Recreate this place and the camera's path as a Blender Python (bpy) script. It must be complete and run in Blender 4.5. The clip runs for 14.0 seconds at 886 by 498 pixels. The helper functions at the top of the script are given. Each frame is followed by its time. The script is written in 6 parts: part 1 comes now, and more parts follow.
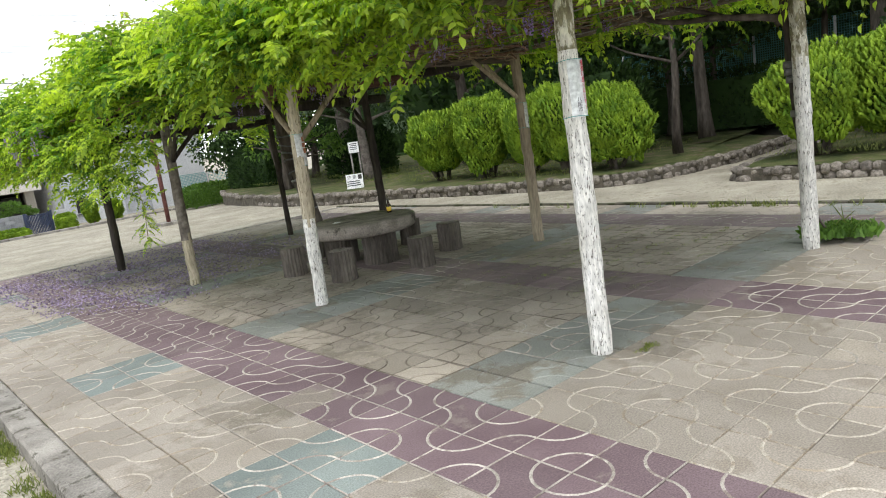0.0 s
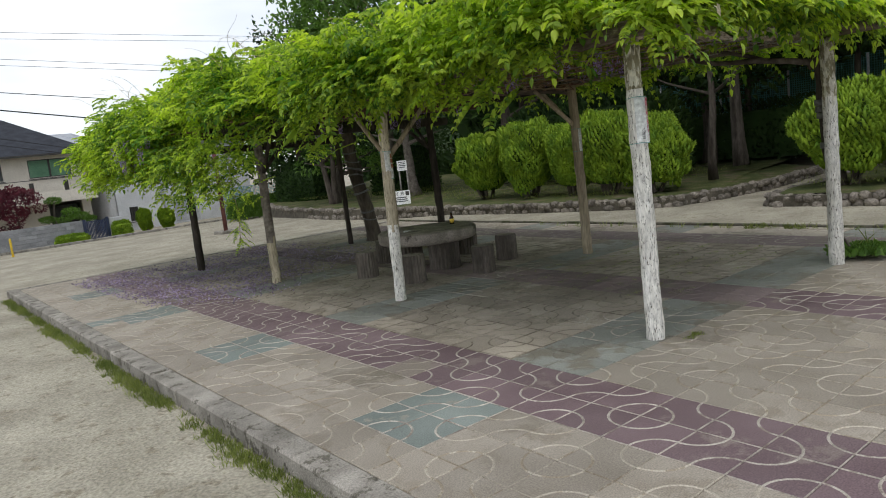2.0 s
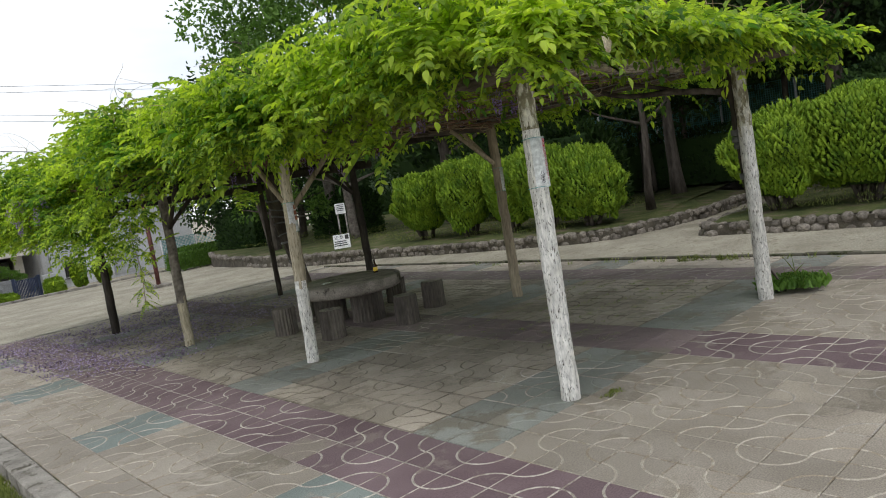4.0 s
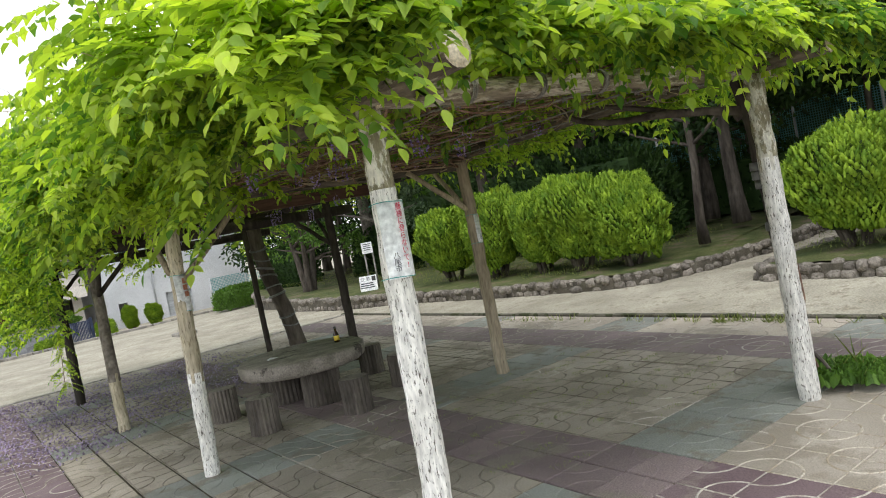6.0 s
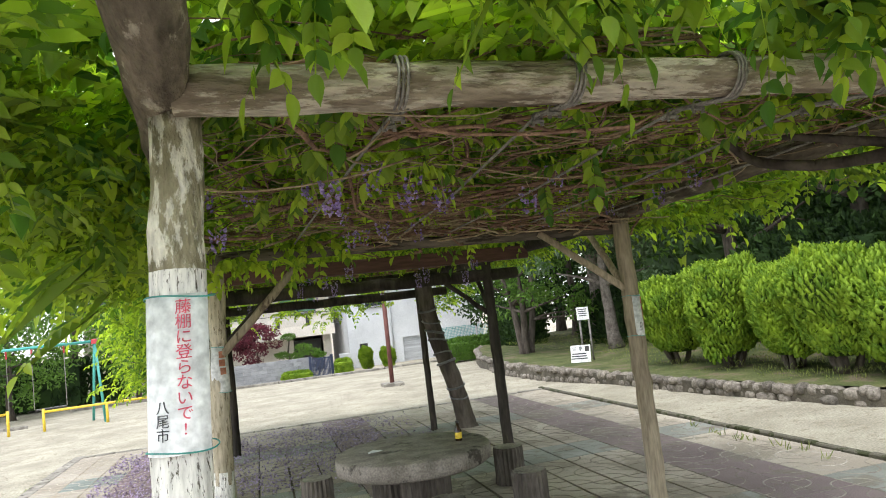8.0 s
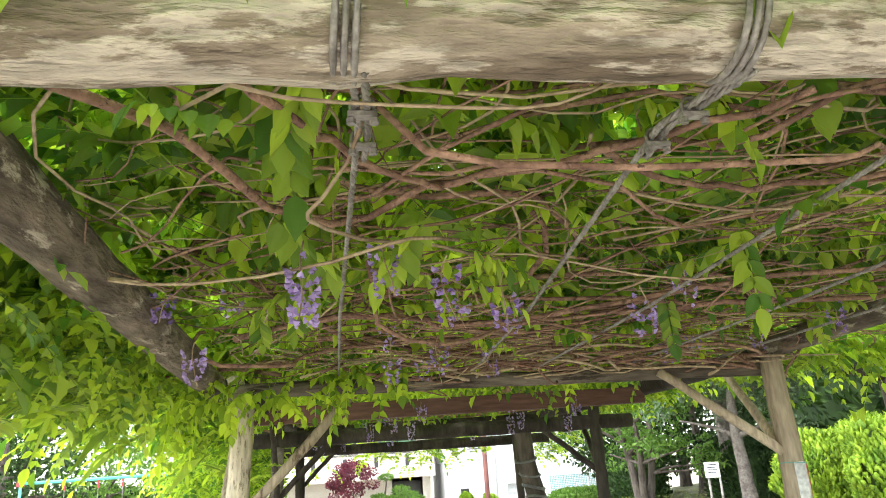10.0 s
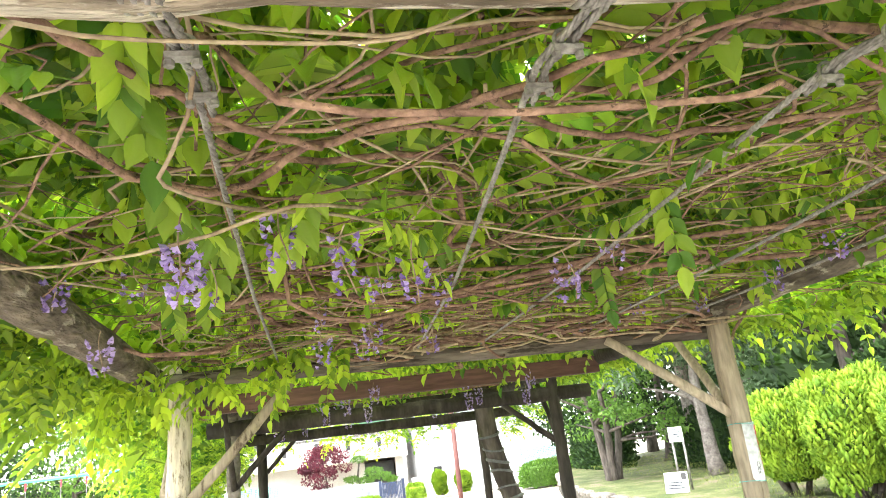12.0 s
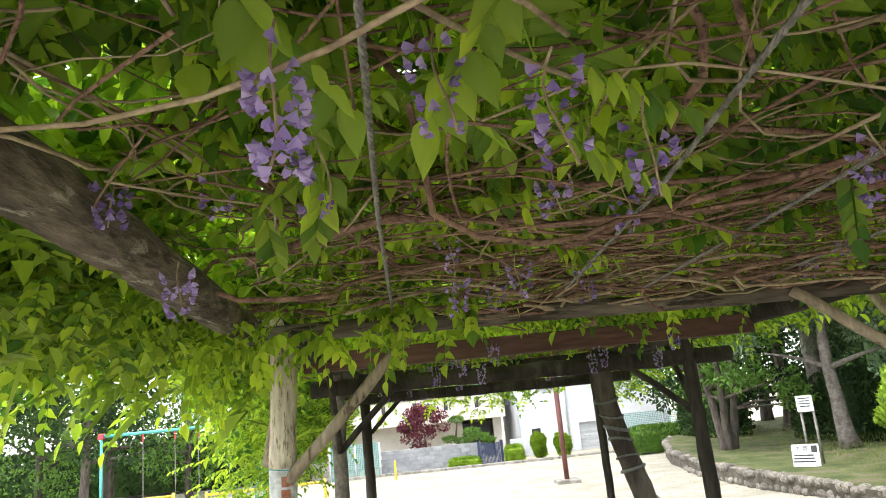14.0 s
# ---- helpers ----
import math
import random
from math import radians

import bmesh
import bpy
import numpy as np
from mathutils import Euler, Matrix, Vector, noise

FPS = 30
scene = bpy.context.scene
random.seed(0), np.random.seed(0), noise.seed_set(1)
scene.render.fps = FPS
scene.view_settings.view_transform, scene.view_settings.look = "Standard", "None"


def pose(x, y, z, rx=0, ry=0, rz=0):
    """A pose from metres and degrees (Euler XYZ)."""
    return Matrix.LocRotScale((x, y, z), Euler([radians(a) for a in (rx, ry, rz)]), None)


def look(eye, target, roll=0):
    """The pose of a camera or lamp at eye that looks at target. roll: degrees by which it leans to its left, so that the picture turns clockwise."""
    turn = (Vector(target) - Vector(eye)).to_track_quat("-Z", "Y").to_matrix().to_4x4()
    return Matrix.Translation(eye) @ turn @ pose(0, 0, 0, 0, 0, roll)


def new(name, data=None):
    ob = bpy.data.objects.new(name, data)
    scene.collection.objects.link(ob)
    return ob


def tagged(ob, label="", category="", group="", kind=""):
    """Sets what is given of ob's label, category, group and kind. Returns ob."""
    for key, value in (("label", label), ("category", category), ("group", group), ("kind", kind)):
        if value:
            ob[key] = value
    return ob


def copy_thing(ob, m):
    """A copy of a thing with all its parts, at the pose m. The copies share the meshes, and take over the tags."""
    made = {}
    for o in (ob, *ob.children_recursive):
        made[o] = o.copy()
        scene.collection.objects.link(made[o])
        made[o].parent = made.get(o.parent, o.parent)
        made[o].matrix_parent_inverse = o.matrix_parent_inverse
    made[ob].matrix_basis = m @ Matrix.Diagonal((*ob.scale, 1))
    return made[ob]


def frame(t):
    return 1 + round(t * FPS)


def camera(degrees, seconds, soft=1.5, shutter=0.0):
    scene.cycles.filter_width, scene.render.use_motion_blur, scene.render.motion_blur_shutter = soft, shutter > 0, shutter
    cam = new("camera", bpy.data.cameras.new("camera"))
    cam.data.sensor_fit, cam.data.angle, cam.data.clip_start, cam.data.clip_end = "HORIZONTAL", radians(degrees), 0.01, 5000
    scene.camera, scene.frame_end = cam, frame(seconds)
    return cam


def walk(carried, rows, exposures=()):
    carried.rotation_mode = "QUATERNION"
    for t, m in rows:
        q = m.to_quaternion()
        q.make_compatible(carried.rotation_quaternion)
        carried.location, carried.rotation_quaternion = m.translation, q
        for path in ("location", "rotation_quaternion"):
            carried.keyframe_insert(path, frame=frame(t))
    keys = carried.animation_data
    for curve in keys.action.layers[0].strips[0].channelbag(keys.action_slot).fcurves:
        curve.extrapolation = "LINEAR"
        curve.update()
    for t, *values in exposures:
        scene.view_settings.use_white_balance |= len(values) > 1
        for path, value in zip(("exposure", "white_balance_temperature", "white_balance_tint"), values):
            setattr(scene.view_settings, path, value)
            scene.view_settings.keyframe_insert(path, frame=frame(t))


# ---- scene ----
cam = camera(64.4, 14.0, soft=1.0)
PATH = [
    (0, (-3.257, -2.396, 1.437), (-1.949, -0.924, 1.091), -8.1),
    (0.5, (-3.641, -2.532, 1.453), (-2.335, -1.045, 1.16), -7.7),
    (1, (-3.887, -2.632, 1.452), (-2.615, -1.118, 1.148), -6.8),
    (1.5, (-4.049, -2.807, 1.478), (-2.84, -1.247, 1.156), -7.5),
    (2, (-4.187, -2.797, 1.486), (-2.92, -1.275, 1.207), -6.5),
    (2.5, (-4.203, -2.808, 1.507), (-2.884, -1.322, 1.276), -6.0),
    (3, (-4.066, -2.856, 1.49), (-2.72, -1.389, 1.303), -7.0),
    (3.2, (-3.989, -2.87, 1.484), (-2.636, -1.411, 1.288), -8.0),
    (5.3, (-2.289, -2.461, 1.605), (-0.921, -1.012, 1.427), -9.7),
    (5.5, (-2.062, -2.447, 1.582), (-0.752, -0.944, 1.427), -10.9),
    (6, (-1.538, -2.404, 1.588), (-0.336, -0.809, 1.496), -10.9),
    (6.5, (-1.062, -2.274, 1.597), (0.093, -0.643, 1.551), -8.4),
    (7, (-0.555, -2.079, 1.618), (0.363, -0.303, 1.693), -8.4),
    (7.5, (-0.19, -1.817, 1.603), (0.633, 0.001, 1.729), -7.9),
    (8, (0.198, -1.528, 1.597), (0.767, 0.382, 1.768), -6.5),
    (8.5, (0.402, -1.196, 1.628), (0.861, 0.73, 1.907), -4.5),
    (8.7, (0.443, -1.073, 1.653), (0.896, 0.843, 2.008), -3.7),
    (10.8, (0.635, -0.582, 1.672), (0.864, 1.316, 2.26), -4.7),
    (11, (0.651, -0.575, 1.668), (0.917, 1.324, 2.235), -5.8),
    (11.5, (0.701, -0.551, 1.661), (1.088, 1.341, 2.182), -7.7),
    (12, (0.728, -0.561, 1.661), (1.103, 1.336, 2.173), -7.1),
    (12.5, (0.755, -0.509, 1.668), (0.977, 1.428, 2.116), -7.3),
    (13, (0.751, -0.375, 1.654), (0.843, 1.586, 2.04), -7.0),
    (13.5, (0.649, -0.159, 1.668), (0.753, 1.802, 2.043), -4.2),
    (14, (0.62, 0.048, 1.705), (0.728, 1.997, 2.143), -5.6),
]
EXPOSURES = [(0, 0.4), (0.5, 0.4), (1.0, 0.27), (1.5, -0.12), (2.0, -0.4), (3.2, -0.5), (5.5, 0.25), (6.5, 0.65), (7.0, 0.98), (7.5, 0.9), (8.7, 0.9), (10.8, 2.82), (12.2, 2.82), (12.5, 2.58), (13.0, 1.78), (13.5, 1.38), (14.0, 1.53)]
walk(cam, [(t, look(eye, target, roll)) for t, eye, target, roll in PATH], EXPOSURES)

# ---- daylight: a bright overcast sky and a weak, wide sun ----
world = bpy.data.worlds.new("overcast_sky")
scene.world = world
world.use_nodes = True
wn, wl = world.node_tree.nodes, world.node_tree.links
sky = wn.new("ShaderNodeTexSky")
sky.sky_type, sky.sun_disc, sky.sun_elevation, sky.sun_rotation = "NISHITA", False, radians(67), radians(220)
coords = wn.new("ShaderNodeTexCoord")
squash = wn.new("ShaderNodeMapping")
squash.inputs["Scale"].default_value = (1.0, 1.0, 3.5)
clouds = wn.new("ShaderNodeTexNoise")
clouds.inputs["Scale"].default_value, clouds.inputs["Detail"].default_value = 2.3, 6
ramp = wn.new("ShaderNodeValToRGB")
ramp.color_ramp.elements[0].position, ramp.color_ramp.elements[0].color = 0.3, (0.68, 0.73, 0.82, 1)
ramp.color_ramp.elements[1].position, ramp.color_ramp.elements[1].color = 0.62, (1.12, 1.12, 1.12, 1)
cloud_light = wn.new("ShaderNodeBackground")
cloud_light.inputs["Strength"].default_value = 1.2
blue_light = wn.new("ShaderNodeBackground")
blue_light.inputs["Strength"].default_value = 0.05
both = wn.new("ShaderNodeAddShader")
wl.new(coords.outputs["Generated"], squash.inputs["Vector"])
wl.new(squash.outputs["Vector"], clouds.inputs["Vector"])
wl.new(clouds.outputs["Fac"], ramp.inputs["Fac"])
wl.new(ramp.outputs["Color"], cloud_light.inputs["Color"])
wl.new(sky.outputs["Color"], blue_light.inputs["Color"])
wl.new(cloud_light.outputs[0], both.inputs[0])
wl.new(blue_light.outputs[0], both.inputs[1])
wl.new(both.outputs[0], wn["World Output"].inputs["Surface"])
sun = new("sun", bpy.data.lights.new("sun", "SUN"))
sun.data.energy, sun.data.angle, sun.data.color = 1.1, radians(24), (1.0, 0.97, 0.92)
sun.matrix_world = look((-6, -7, 22), (0, 0, 0))

# ---- materials ----


def surf(name, low, high, scale=6.0, rough=0.8, bump=0.3, grain=60.0, stretch=(1, 1, 1), metal=0.0, vary=0.12, spots=None, spot_scale=3.0, spot_size=0.5, depth=0.01, world_space=False):
    """A surface of two tones with coarse stains, fine grain and relief; spots: a third tone in patches."""
    m = bpy.data.materials.new(name)
    m.use_nodes = True
    n, l = m.node_tree.nodes, m.node_tree.links
    b = n["Principled BSDF"]
    tc, info, add, mp = n.new("ShaderNodeTexCoord"), n.new("ShaderNodeObjectInfo"), n.new("ShaderNodeVectorMath"), n.new("ShaderNodeMapping")
    mul = n.new("ShaderNodeMath")
    mul.operation, mul.inputs[1].default_value = "MULTIPLY", 37.0
    l.new(info.outputs["Random"], mul.inputs[0])
    if world_space:
        where = n.new("ShaderNodeNewGeometry")
        l.new(where.outputs["Position"], add.inputs[0])
    else:
        l.new(tc.outputs["Object"], add.inputs[0])
        l.new(mul.outputs[0], add.inputs[1])
    mp.inputs["Scale"].default_value = stretch
    l.new(add.outputs[0], mp.inputs["Vector"])
    big, fine = n.new("ShaderNodeTexNoise"), n.new("ShaderNodeTexNoise")
    big.inputs["Scale"].default_value, big.inputs["Detail"].default_value = scale, 5
    fine.inputs["Scale"].default_value, fine.inputs["Detail"].default_value = grain, 4
    for t in (big, fine):
        l.new(mp.outputs[0], t.inputs["Vector"])
    r = n.new("ShaderNodeValToRGB")
    r.color_ramp.elements[0].position, r.color_ramp.elements[0].color = 0.35, (*low, 1)
    r.color_ramp.elements[1].position, r.color_ramp.elements[1].color = 0.65, (*high, 1)
    l.new(big.outputs["Fac"], r.inputs["Fac"])
    colour = r.outputs["Color"]
    if spots:
        patch, edge, mix = n.new("ShaderNodeTexNoise"), n.new("ShaderNodeValToRGB"), n.new("ShaderNodeMix")
        patch.inputs["Scale"].default_value, patch.inputs["Detail"].default_value, patch.inputs["Roughness"].default_value = spot_scale, 8, 0.7
        l.new(mp.outputs[0], patch.inputs["Vector"])
        edge.color_ramp.elements[0].position, edge.color_ramp.elements[1].position = spot_size, spot_size + 0.05
        l.new(patch.outputs["Fac"], edge.inputs["Fac"])
        mix.data_type = "RGBA"
        l.new(edge.outputs["Color"], mix.inputs["Factor"])
        l.new(colour, mix.inputs["A"])
        mix.inputs["B"].default_value = (*spots, 1)
        colour = mix.outputs["Result"]
    hsv, val, val2 = n.new("ShaderNodeHueSaturation"), n.new("ShaderNodeMapRange"), n.new("ShaderNodeMapRange")
    val.inputs["To Min"].default_value, val.inputs["To Max"].default_value = 0.72, 1.28
    val.inputs["From Min"].default_value, val.inputs["From Max"].default_value = 0.3, 0.7
    l.new(fine.outputs["Fac"], val.inputs["Value"])
    val2.inputs["To Min"].default_value, val2.inputs["To Max"].default_value = 1 - vary, 1 + vary
    l.new(info.outputs["Random"], val2.inputs["Value"])
    vm = n.new("ShaderNodeMath")
    vm.operation = "MULTIPLY"
    l.new(val.outputs[0], vm.inputs[0])
    l.new(val2.outputs[0], vm.inputs[1])
    l.new(vm.outputs[0], hsv.inputs["Value"])
    l.new(colour, hsv.inputs["Color"])
    l.new(hsv.outputs["Color"], b.inputs["Base Color"])
    b.inputs["Roughness"].default_value, b.inputs["Metallic"].default_value = rough, metal
    if rough > 0.5:
        b.inputs["Specular IOR Level"].default_value = 0.25
    if bump:
        bm_ = n.new("ShaderNodeBump")
        bm_.inputs["Strength"].default_value, bm_.inputs["Distance"].default_value = bump, depth
        l.new(fine.outputs["Fac"], bm_.inputs["Height"])
        l.new(bm_.outputs["Normal"], b.inputs["Normal"])
    return m


def leafy(name, dark, light, sheer=0.4, patch=1.2, rough=0.5, glow=1.5, each=0.55):
    """Foliage that lets light through; each leaf has its own tone, and whole patches are younger or older."""
    m = bpy.data.materials.new(name)
    m.use_nodes = True
    n, l = m.node_tree.nodes, m.node_tree.links
    b = n["Principled BSDF"]
    geo, tc, noise_ = n.new("ShaderNodeNewGeometry"), n.new("ShaderNodeTexCoord"), n.new("ShaderNodeTexNoise")
    noise_.inputs["Scale"].default_value, noise_.inputs["Detail"].default_value = patch, 3
    l.new(tc.outputs["Object"], noise_.inputs["Vector"])
    mixf = n.new("ShaderNodeMath")
    mixf.operation, mixf.inputs[1].default_value, mixf.inputs[2].default_value = "MULTIPLY_ADD", each, -each / 2
    l.new(geo.outputs["Random Per Island"], mixf.inputs[0])
    addf = n.new("ShaderNodeMath")
    addf.operation = "ADD"
    l.new(mixf.outputs[0], addf.inputs[0])
    l.new(noise_.outputs["Fac"], addf.inputs[1])
    r = n.new("ShaderNodeValToRGB")
    r.color_ramp.elements[0].position, r.color_ramp.elements[0].color = 0.25, (*dark, 1)
    r.color_ramp.elements[1].position, r.color_ramp.elements[1].color = 0.8, (*light, 1)
    l.new(addf.outputs[0], r.inputs["Fac"])
    l.new(r.outputs["Color"], b.inputs["Base Color"])
    b.inputs["Roughness"].default_value = rough
    b.inputs["Specular IOR Level"].default_value = 0.3
    veins, relief = n.new("ShaderNodeTexNoise"), n.new("ShaderNodeBump")
    veins.inputs["Scale"].default_value = 70.0
    relief.inputs["Strength"].default_value, relief.inputs["Distance"].default_value = 0.5, 0.006
    l.new(tc.outputs["Object"], veins.inputs["Vector"])
    l.new(veins.outputs["Fac"], relief.inputs["Height"])
    l.new(relief.outputs["Normal"], b.inputs["Normal"])
    t, mix = n.new("ShaderNodeBsdfTranslucent"), n.new("ShaderNodeMixShader")
    bright = n.new("ShaderNodeHueSaturation")
    bright.inputs["Value"].default_value, bright.inputs["Saturation"].default_value = glow, 1.1
    l.new(r.outputs["Color"], bright.inputs["Color"])
    l.new(bright.outputs["Color"], t.inputs["Color"])
    mix.inputs["Fac"].default_value = sheer
    l.new(b.outputs[0], mix.inputs[1])
    l.new(t.outputs[0], mix.inputs[2])
    l.new(mix.outputs[0], n["Material Output"].inputs["Surface"])
    return m


SAND = surf("packed_sand", (0.28, 0.257, 0.2), (0.4, 0.37, 0.295), 1.4, 0.95, 0.8, 45, spots=(0.25, 0.222, 0.165), spot_scale=8, spot_size=0.56, depth=0.03)
TAN = surf("tan_paver", (0.255, 0.224, 0.182), (0.35, 0.312, 0.262), 1.3, 0.85, 0.6, 130, vary=0.14, depth=0.004, spots=(0.255, 0.222, 0.178), spot_scale=1.4, spot_size=0.53, world_space=True)
PURPLE = surf("purple_paver", (0.14, 0.096, 0.103), (0.2, 0.146, 0.153), 1.3, 0.8, 0.6, 130, vary=0.13, depth=0.004, spots=(0.23, 0.185, 0.17), spot_scale=2.1, spot_size=0.58, world_space=True)
BLUE = surf("blue_green_paver", (0.155, 0.18, 0.165), (0.225, 0.255, 0.235), 1.3, 0.85, 0.6, 130, vary=0.13, depth=0.004, spots=(0.27, 0.26, 0.22), spot_scale=2.1, spot_size=0.57, world_space=True)
# Soiled copies of the skins; grime and the canopy's shade share their muted tone.
SOILED_SHADE_TAN = surf("soiled_shade_tan_paver", (0.249, 0.218, 0.175), (0.383, 0.338, 0.275), 1.1, 0.88, 0.7, 110, vary=0.16, depth=0.004, spots=(0.215, 0.189, 0.148), spot_scale=1.6, spot_size=0.52, world_space=True)
SOILED_SHADE_PURPLE = surf("soiled_shade_purple_paver", (0.165, 0.128, 0.123), (0.248, 0.195, 0.188), 1.1, 0.88, 0.7, 110, vary=0.16, depth=0.004, spots=(0.207, 0.179, 0.149), spot_scale=1.6, spot_size=0.52, world_space=True)
SOILED_SHADE_BLUE = surf("soiled_shade_blue_green_paver", (0.191, 0.198, 0.172), (0.284, 0.293, 0.262), 1.1, 0.88, 0.7, 110, vary=0.16, depth=0.004, spots=(0.198, 0.183, 0.147), spot_scale=1.6, spot_size=0.52, world_space=True)
GREY_BARK = surf("grey_bark", (0.12, 0.1, 0.085), (0.24, 0.21, 0.18), 9, 0.9, 0.9, 30, depth=0.02)
FAINT_LINE = surf("faint_inlay", (0.36, 0.32, 0.26), (0.48, 0.44, 0.365), 4, 0.85, 0.2, 120, vary=0.15, spots=(0.28, 0.235, 0.175), spot_scale=4, spot_size=0.5, world_space=True)
LINE = surf("pale_inlay", (0.3, 0.27, 0.23), (0.49, 0.45, 0.39), 8, 0.85, 0.2, 120, vary=0.1, spots=(0.24, 0.2, 0.17), spot_scale=5, spot_size=0.54, world_space=True)
DIRT_LINE = surf("dirt_filled_inlay", (0.11, 0.092, 0.068), (0.23, 0.198, 0.155), 5, 0.92, 0.2, 90, spots=(0.25, 0.22, 0.175), spot_scale=2.2, spot_size=0.48, world_space=True)
RUBBED_LINE = surf("rubbed_inlay", (0.26, 0.235, 0.2), (0.46, 0.42, 0.36), 6, 0.88, 0.2, 100, vary=0.15, spots=(0.22, 0.19, 0.155), spot_scale=3, spot_size=0.5, world_space=True)
JOINT = surf("joint_soil", (0.025, 0.022, 0.015), (0.09, 0.075, 0.05), 6, 0.95, 0.4, 60, spots=(0.06, 0.085, 0.02), spot_scale=1.5, spot_size=0.58)
CONCRETE = surf("grey_concrete", (0.2, 0.185, 0.16), (0.35, 0.325, 0.285), 4, 0.9, 0.8, 90, spots=(0.12, 0.11, 0.088), spot_scale=9, spot_size=0.55)
EDGE_STONE = surf("mossy_edge_stone", (0.1, 0.092, 0.07), (0.19, 0.175, 0.135), 4, 0.92, 0.5, 90, spots=(0.05, 0.055, 0.025), spot_scale=4, spot_size=0.5)
CONCRETE_DARK = surf("weathered_concrete_log", (0.07, 0.06, 0.05), (0.15, 0.13, 0.11), 6, 0.9, 0.6, 50, stretch=(1, 1, 0.25))
CONCRETE_TOP = surf("worn_concrete_top", (0.17, 0.15, 0.125), (0.27, 0.24, 0.205), 7, 0.85, 0.3, 70, spots=(0.07, 0.06, 0.05), spot_scale=4, spot_size=0.57)
WHITE_LOG = surf("whitewashed_log", (0.62, 0.6, 0.54), (0.82, 0.8, 0.75), 10, 0.85, 0.8, 60, stretch=(1, 1, 0.22), spots=(0.1, 0.088, 0.065), spot_scale=115, spot_size=0.555)
OLIVE_LOG = surf("mossy_peeling_log", (0.2, 0.18, 0.11), (0.36, 0.325, 0.22), 12, 0.9, 1.0, 60, stretch=(1, 1, 0.4), spots=(0.7, 0.67, 0.57), spot_scale=17, spot_size=0.48, depth=0.025)
CREAM_LOG = surf("worn_cream_log", (0.4, 0.345, 0.245), (0.62, 0.55, 0.42), 6, 0.87, 0.7, 55, stretch=(1, 1, 0.2), spots=(0.24, 0.2, 0.13), spot_scale=60, spot_size=0.55)
TAN_LOG = surf("bare_tan_log", (0.27, 0.22, 0.15), (0.45, 0.38, 0.275), 6, 0.85, 0.5, 60, stretch=(1, 1, 0.15), spots=(0.12, 0.09, 0.06), spot_scale=9, spot_size=0.6)
DARK_LOG = surf("dark_weathered_log", (0.025, 0.021, 0.017), (0.07, 0.058, 0.047), 8, 0.85, 0.7, 45, stretch=(1, 1, 0.2))
BEAM_LOG = surf("peeling_beam_log", (0.19, 0.15, 0.105), (0.42, 0.355, 0.265), 16, 0.88, 1.0, 60, stretch=(0.25, 1, 1), spots=(0.6, 0.54, 0.43), spot_scale=20, spot_size=0.5, depth=0.03)
CROSS_LOG = surf("weathered_cross_log", (0.098, 0.081, 0.062), (0.215, 0.185, 0.140), 8, 0.88, 0.9, 40, stretch=(0.2, 1, 1), spots=(0.058, 0.047, 0.033), spot_scale=18, spot_size=0.53, depth=0.02)
BEAM_LOG_Y = surf("dark_beam_log", (0.1, 0.083, 0.06), (0.23, 0.19, 0.14), 14, 0.9, 1.0, 50, stretch=(1, 0.3, 1), spots=(0.4, 0.36, 0.28), spot_scale=18, spot_size=0.57, depth=0.03)
RED_WOOD = surf("red_brown_timber", (0.09, 0.045, 0.035), (0.16, 0.085, 0.065), 5, 0.7, 0.4, 50, stretch=(0.15, 1, 1))
CUT_WOOD = surf("sawn_log_end", (0.56, 0.47, 0.33), (0.76, 0.67, 0.5), 40, 0.8, 0.3, 90)
BARK = surf("vine_bark", (0.17, 0.098, 0.07), (0.36, 0.225, 0.155), 14, 0.85, 0.9, 70, spots=(0.1, 0.062, 0.045), spot_scale=45, spot_size=0.57)
TWIG = surf("pale_vine_stem", (0.28, 0.2, 0.125), (0.46, 0.37, 0.24), 9, 0.8, 0.4, 60)
TRUNK_BARK = surf("tree_bark", (0.05, 0.04, 0.032), (0.13, 0.11, 0.09), 7, 0.92, 0.9, 24, stretch=(1, 1, 0.25), depth=0.03)
STEEL = surf("weathered_steel_rope", (0.19, 0.175, 0.155), (0.36, 0.34, 0.31), 20, 0.55, 0.3, 120, metal=0.5)
STONE = surf("rounded_wall_stone", (0.13, 0.115, 0.095), (0.27, 0.24, 0.205), 4, 0.9, 0.8, 40, vary=0.35, spots=(0.09, 0.085, 0.06), spot_scale=6, spot_size=0.58)
MORTAR = surf("wall_mortar", (0.07, 0.062, 0.048), (0.13, 0.115, 0.09), 6, 0.95, 0.5, 60)
GRASS_SOIL = surf("thin_lawn_soil", (0.05, 0.068, 0.02), (0.115, 0.12, 0.045), 2.2, 0.95, 0.7, 30, spots=(0.13, 0.105, 0.07), spot_scale=2.2, spot_size=0.55)
WISTERIA = leafy("wisteria_leaf", (0.08, 0.178, 0.03), (0.5, 0.63, 0.085), 0.52, 0.9, 0.5, 1.6, 0.5)
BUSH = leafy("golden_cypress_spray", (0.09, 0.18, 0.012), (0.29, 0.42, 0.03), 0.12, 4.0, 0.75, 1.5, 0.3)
BUSH_INNER_SHADE = leafy("cypress_inner_shade", (0.015, 0.035, 0.006), (0.06, 0.11, 0.012), 0.1, 14.0, 0.9)
DARK_LEAF = leafy("dark_evergreen_leaf", (0.012, 0.03, 0.008), (0.05, 0.1, 0.02), 0.15, 0.8, 0.8)
MID_LEAF = leafy("broadleaf", (0.065, 0.135, 0.022), (0.17, 0.3, 0.055), 0.3, 0.8)
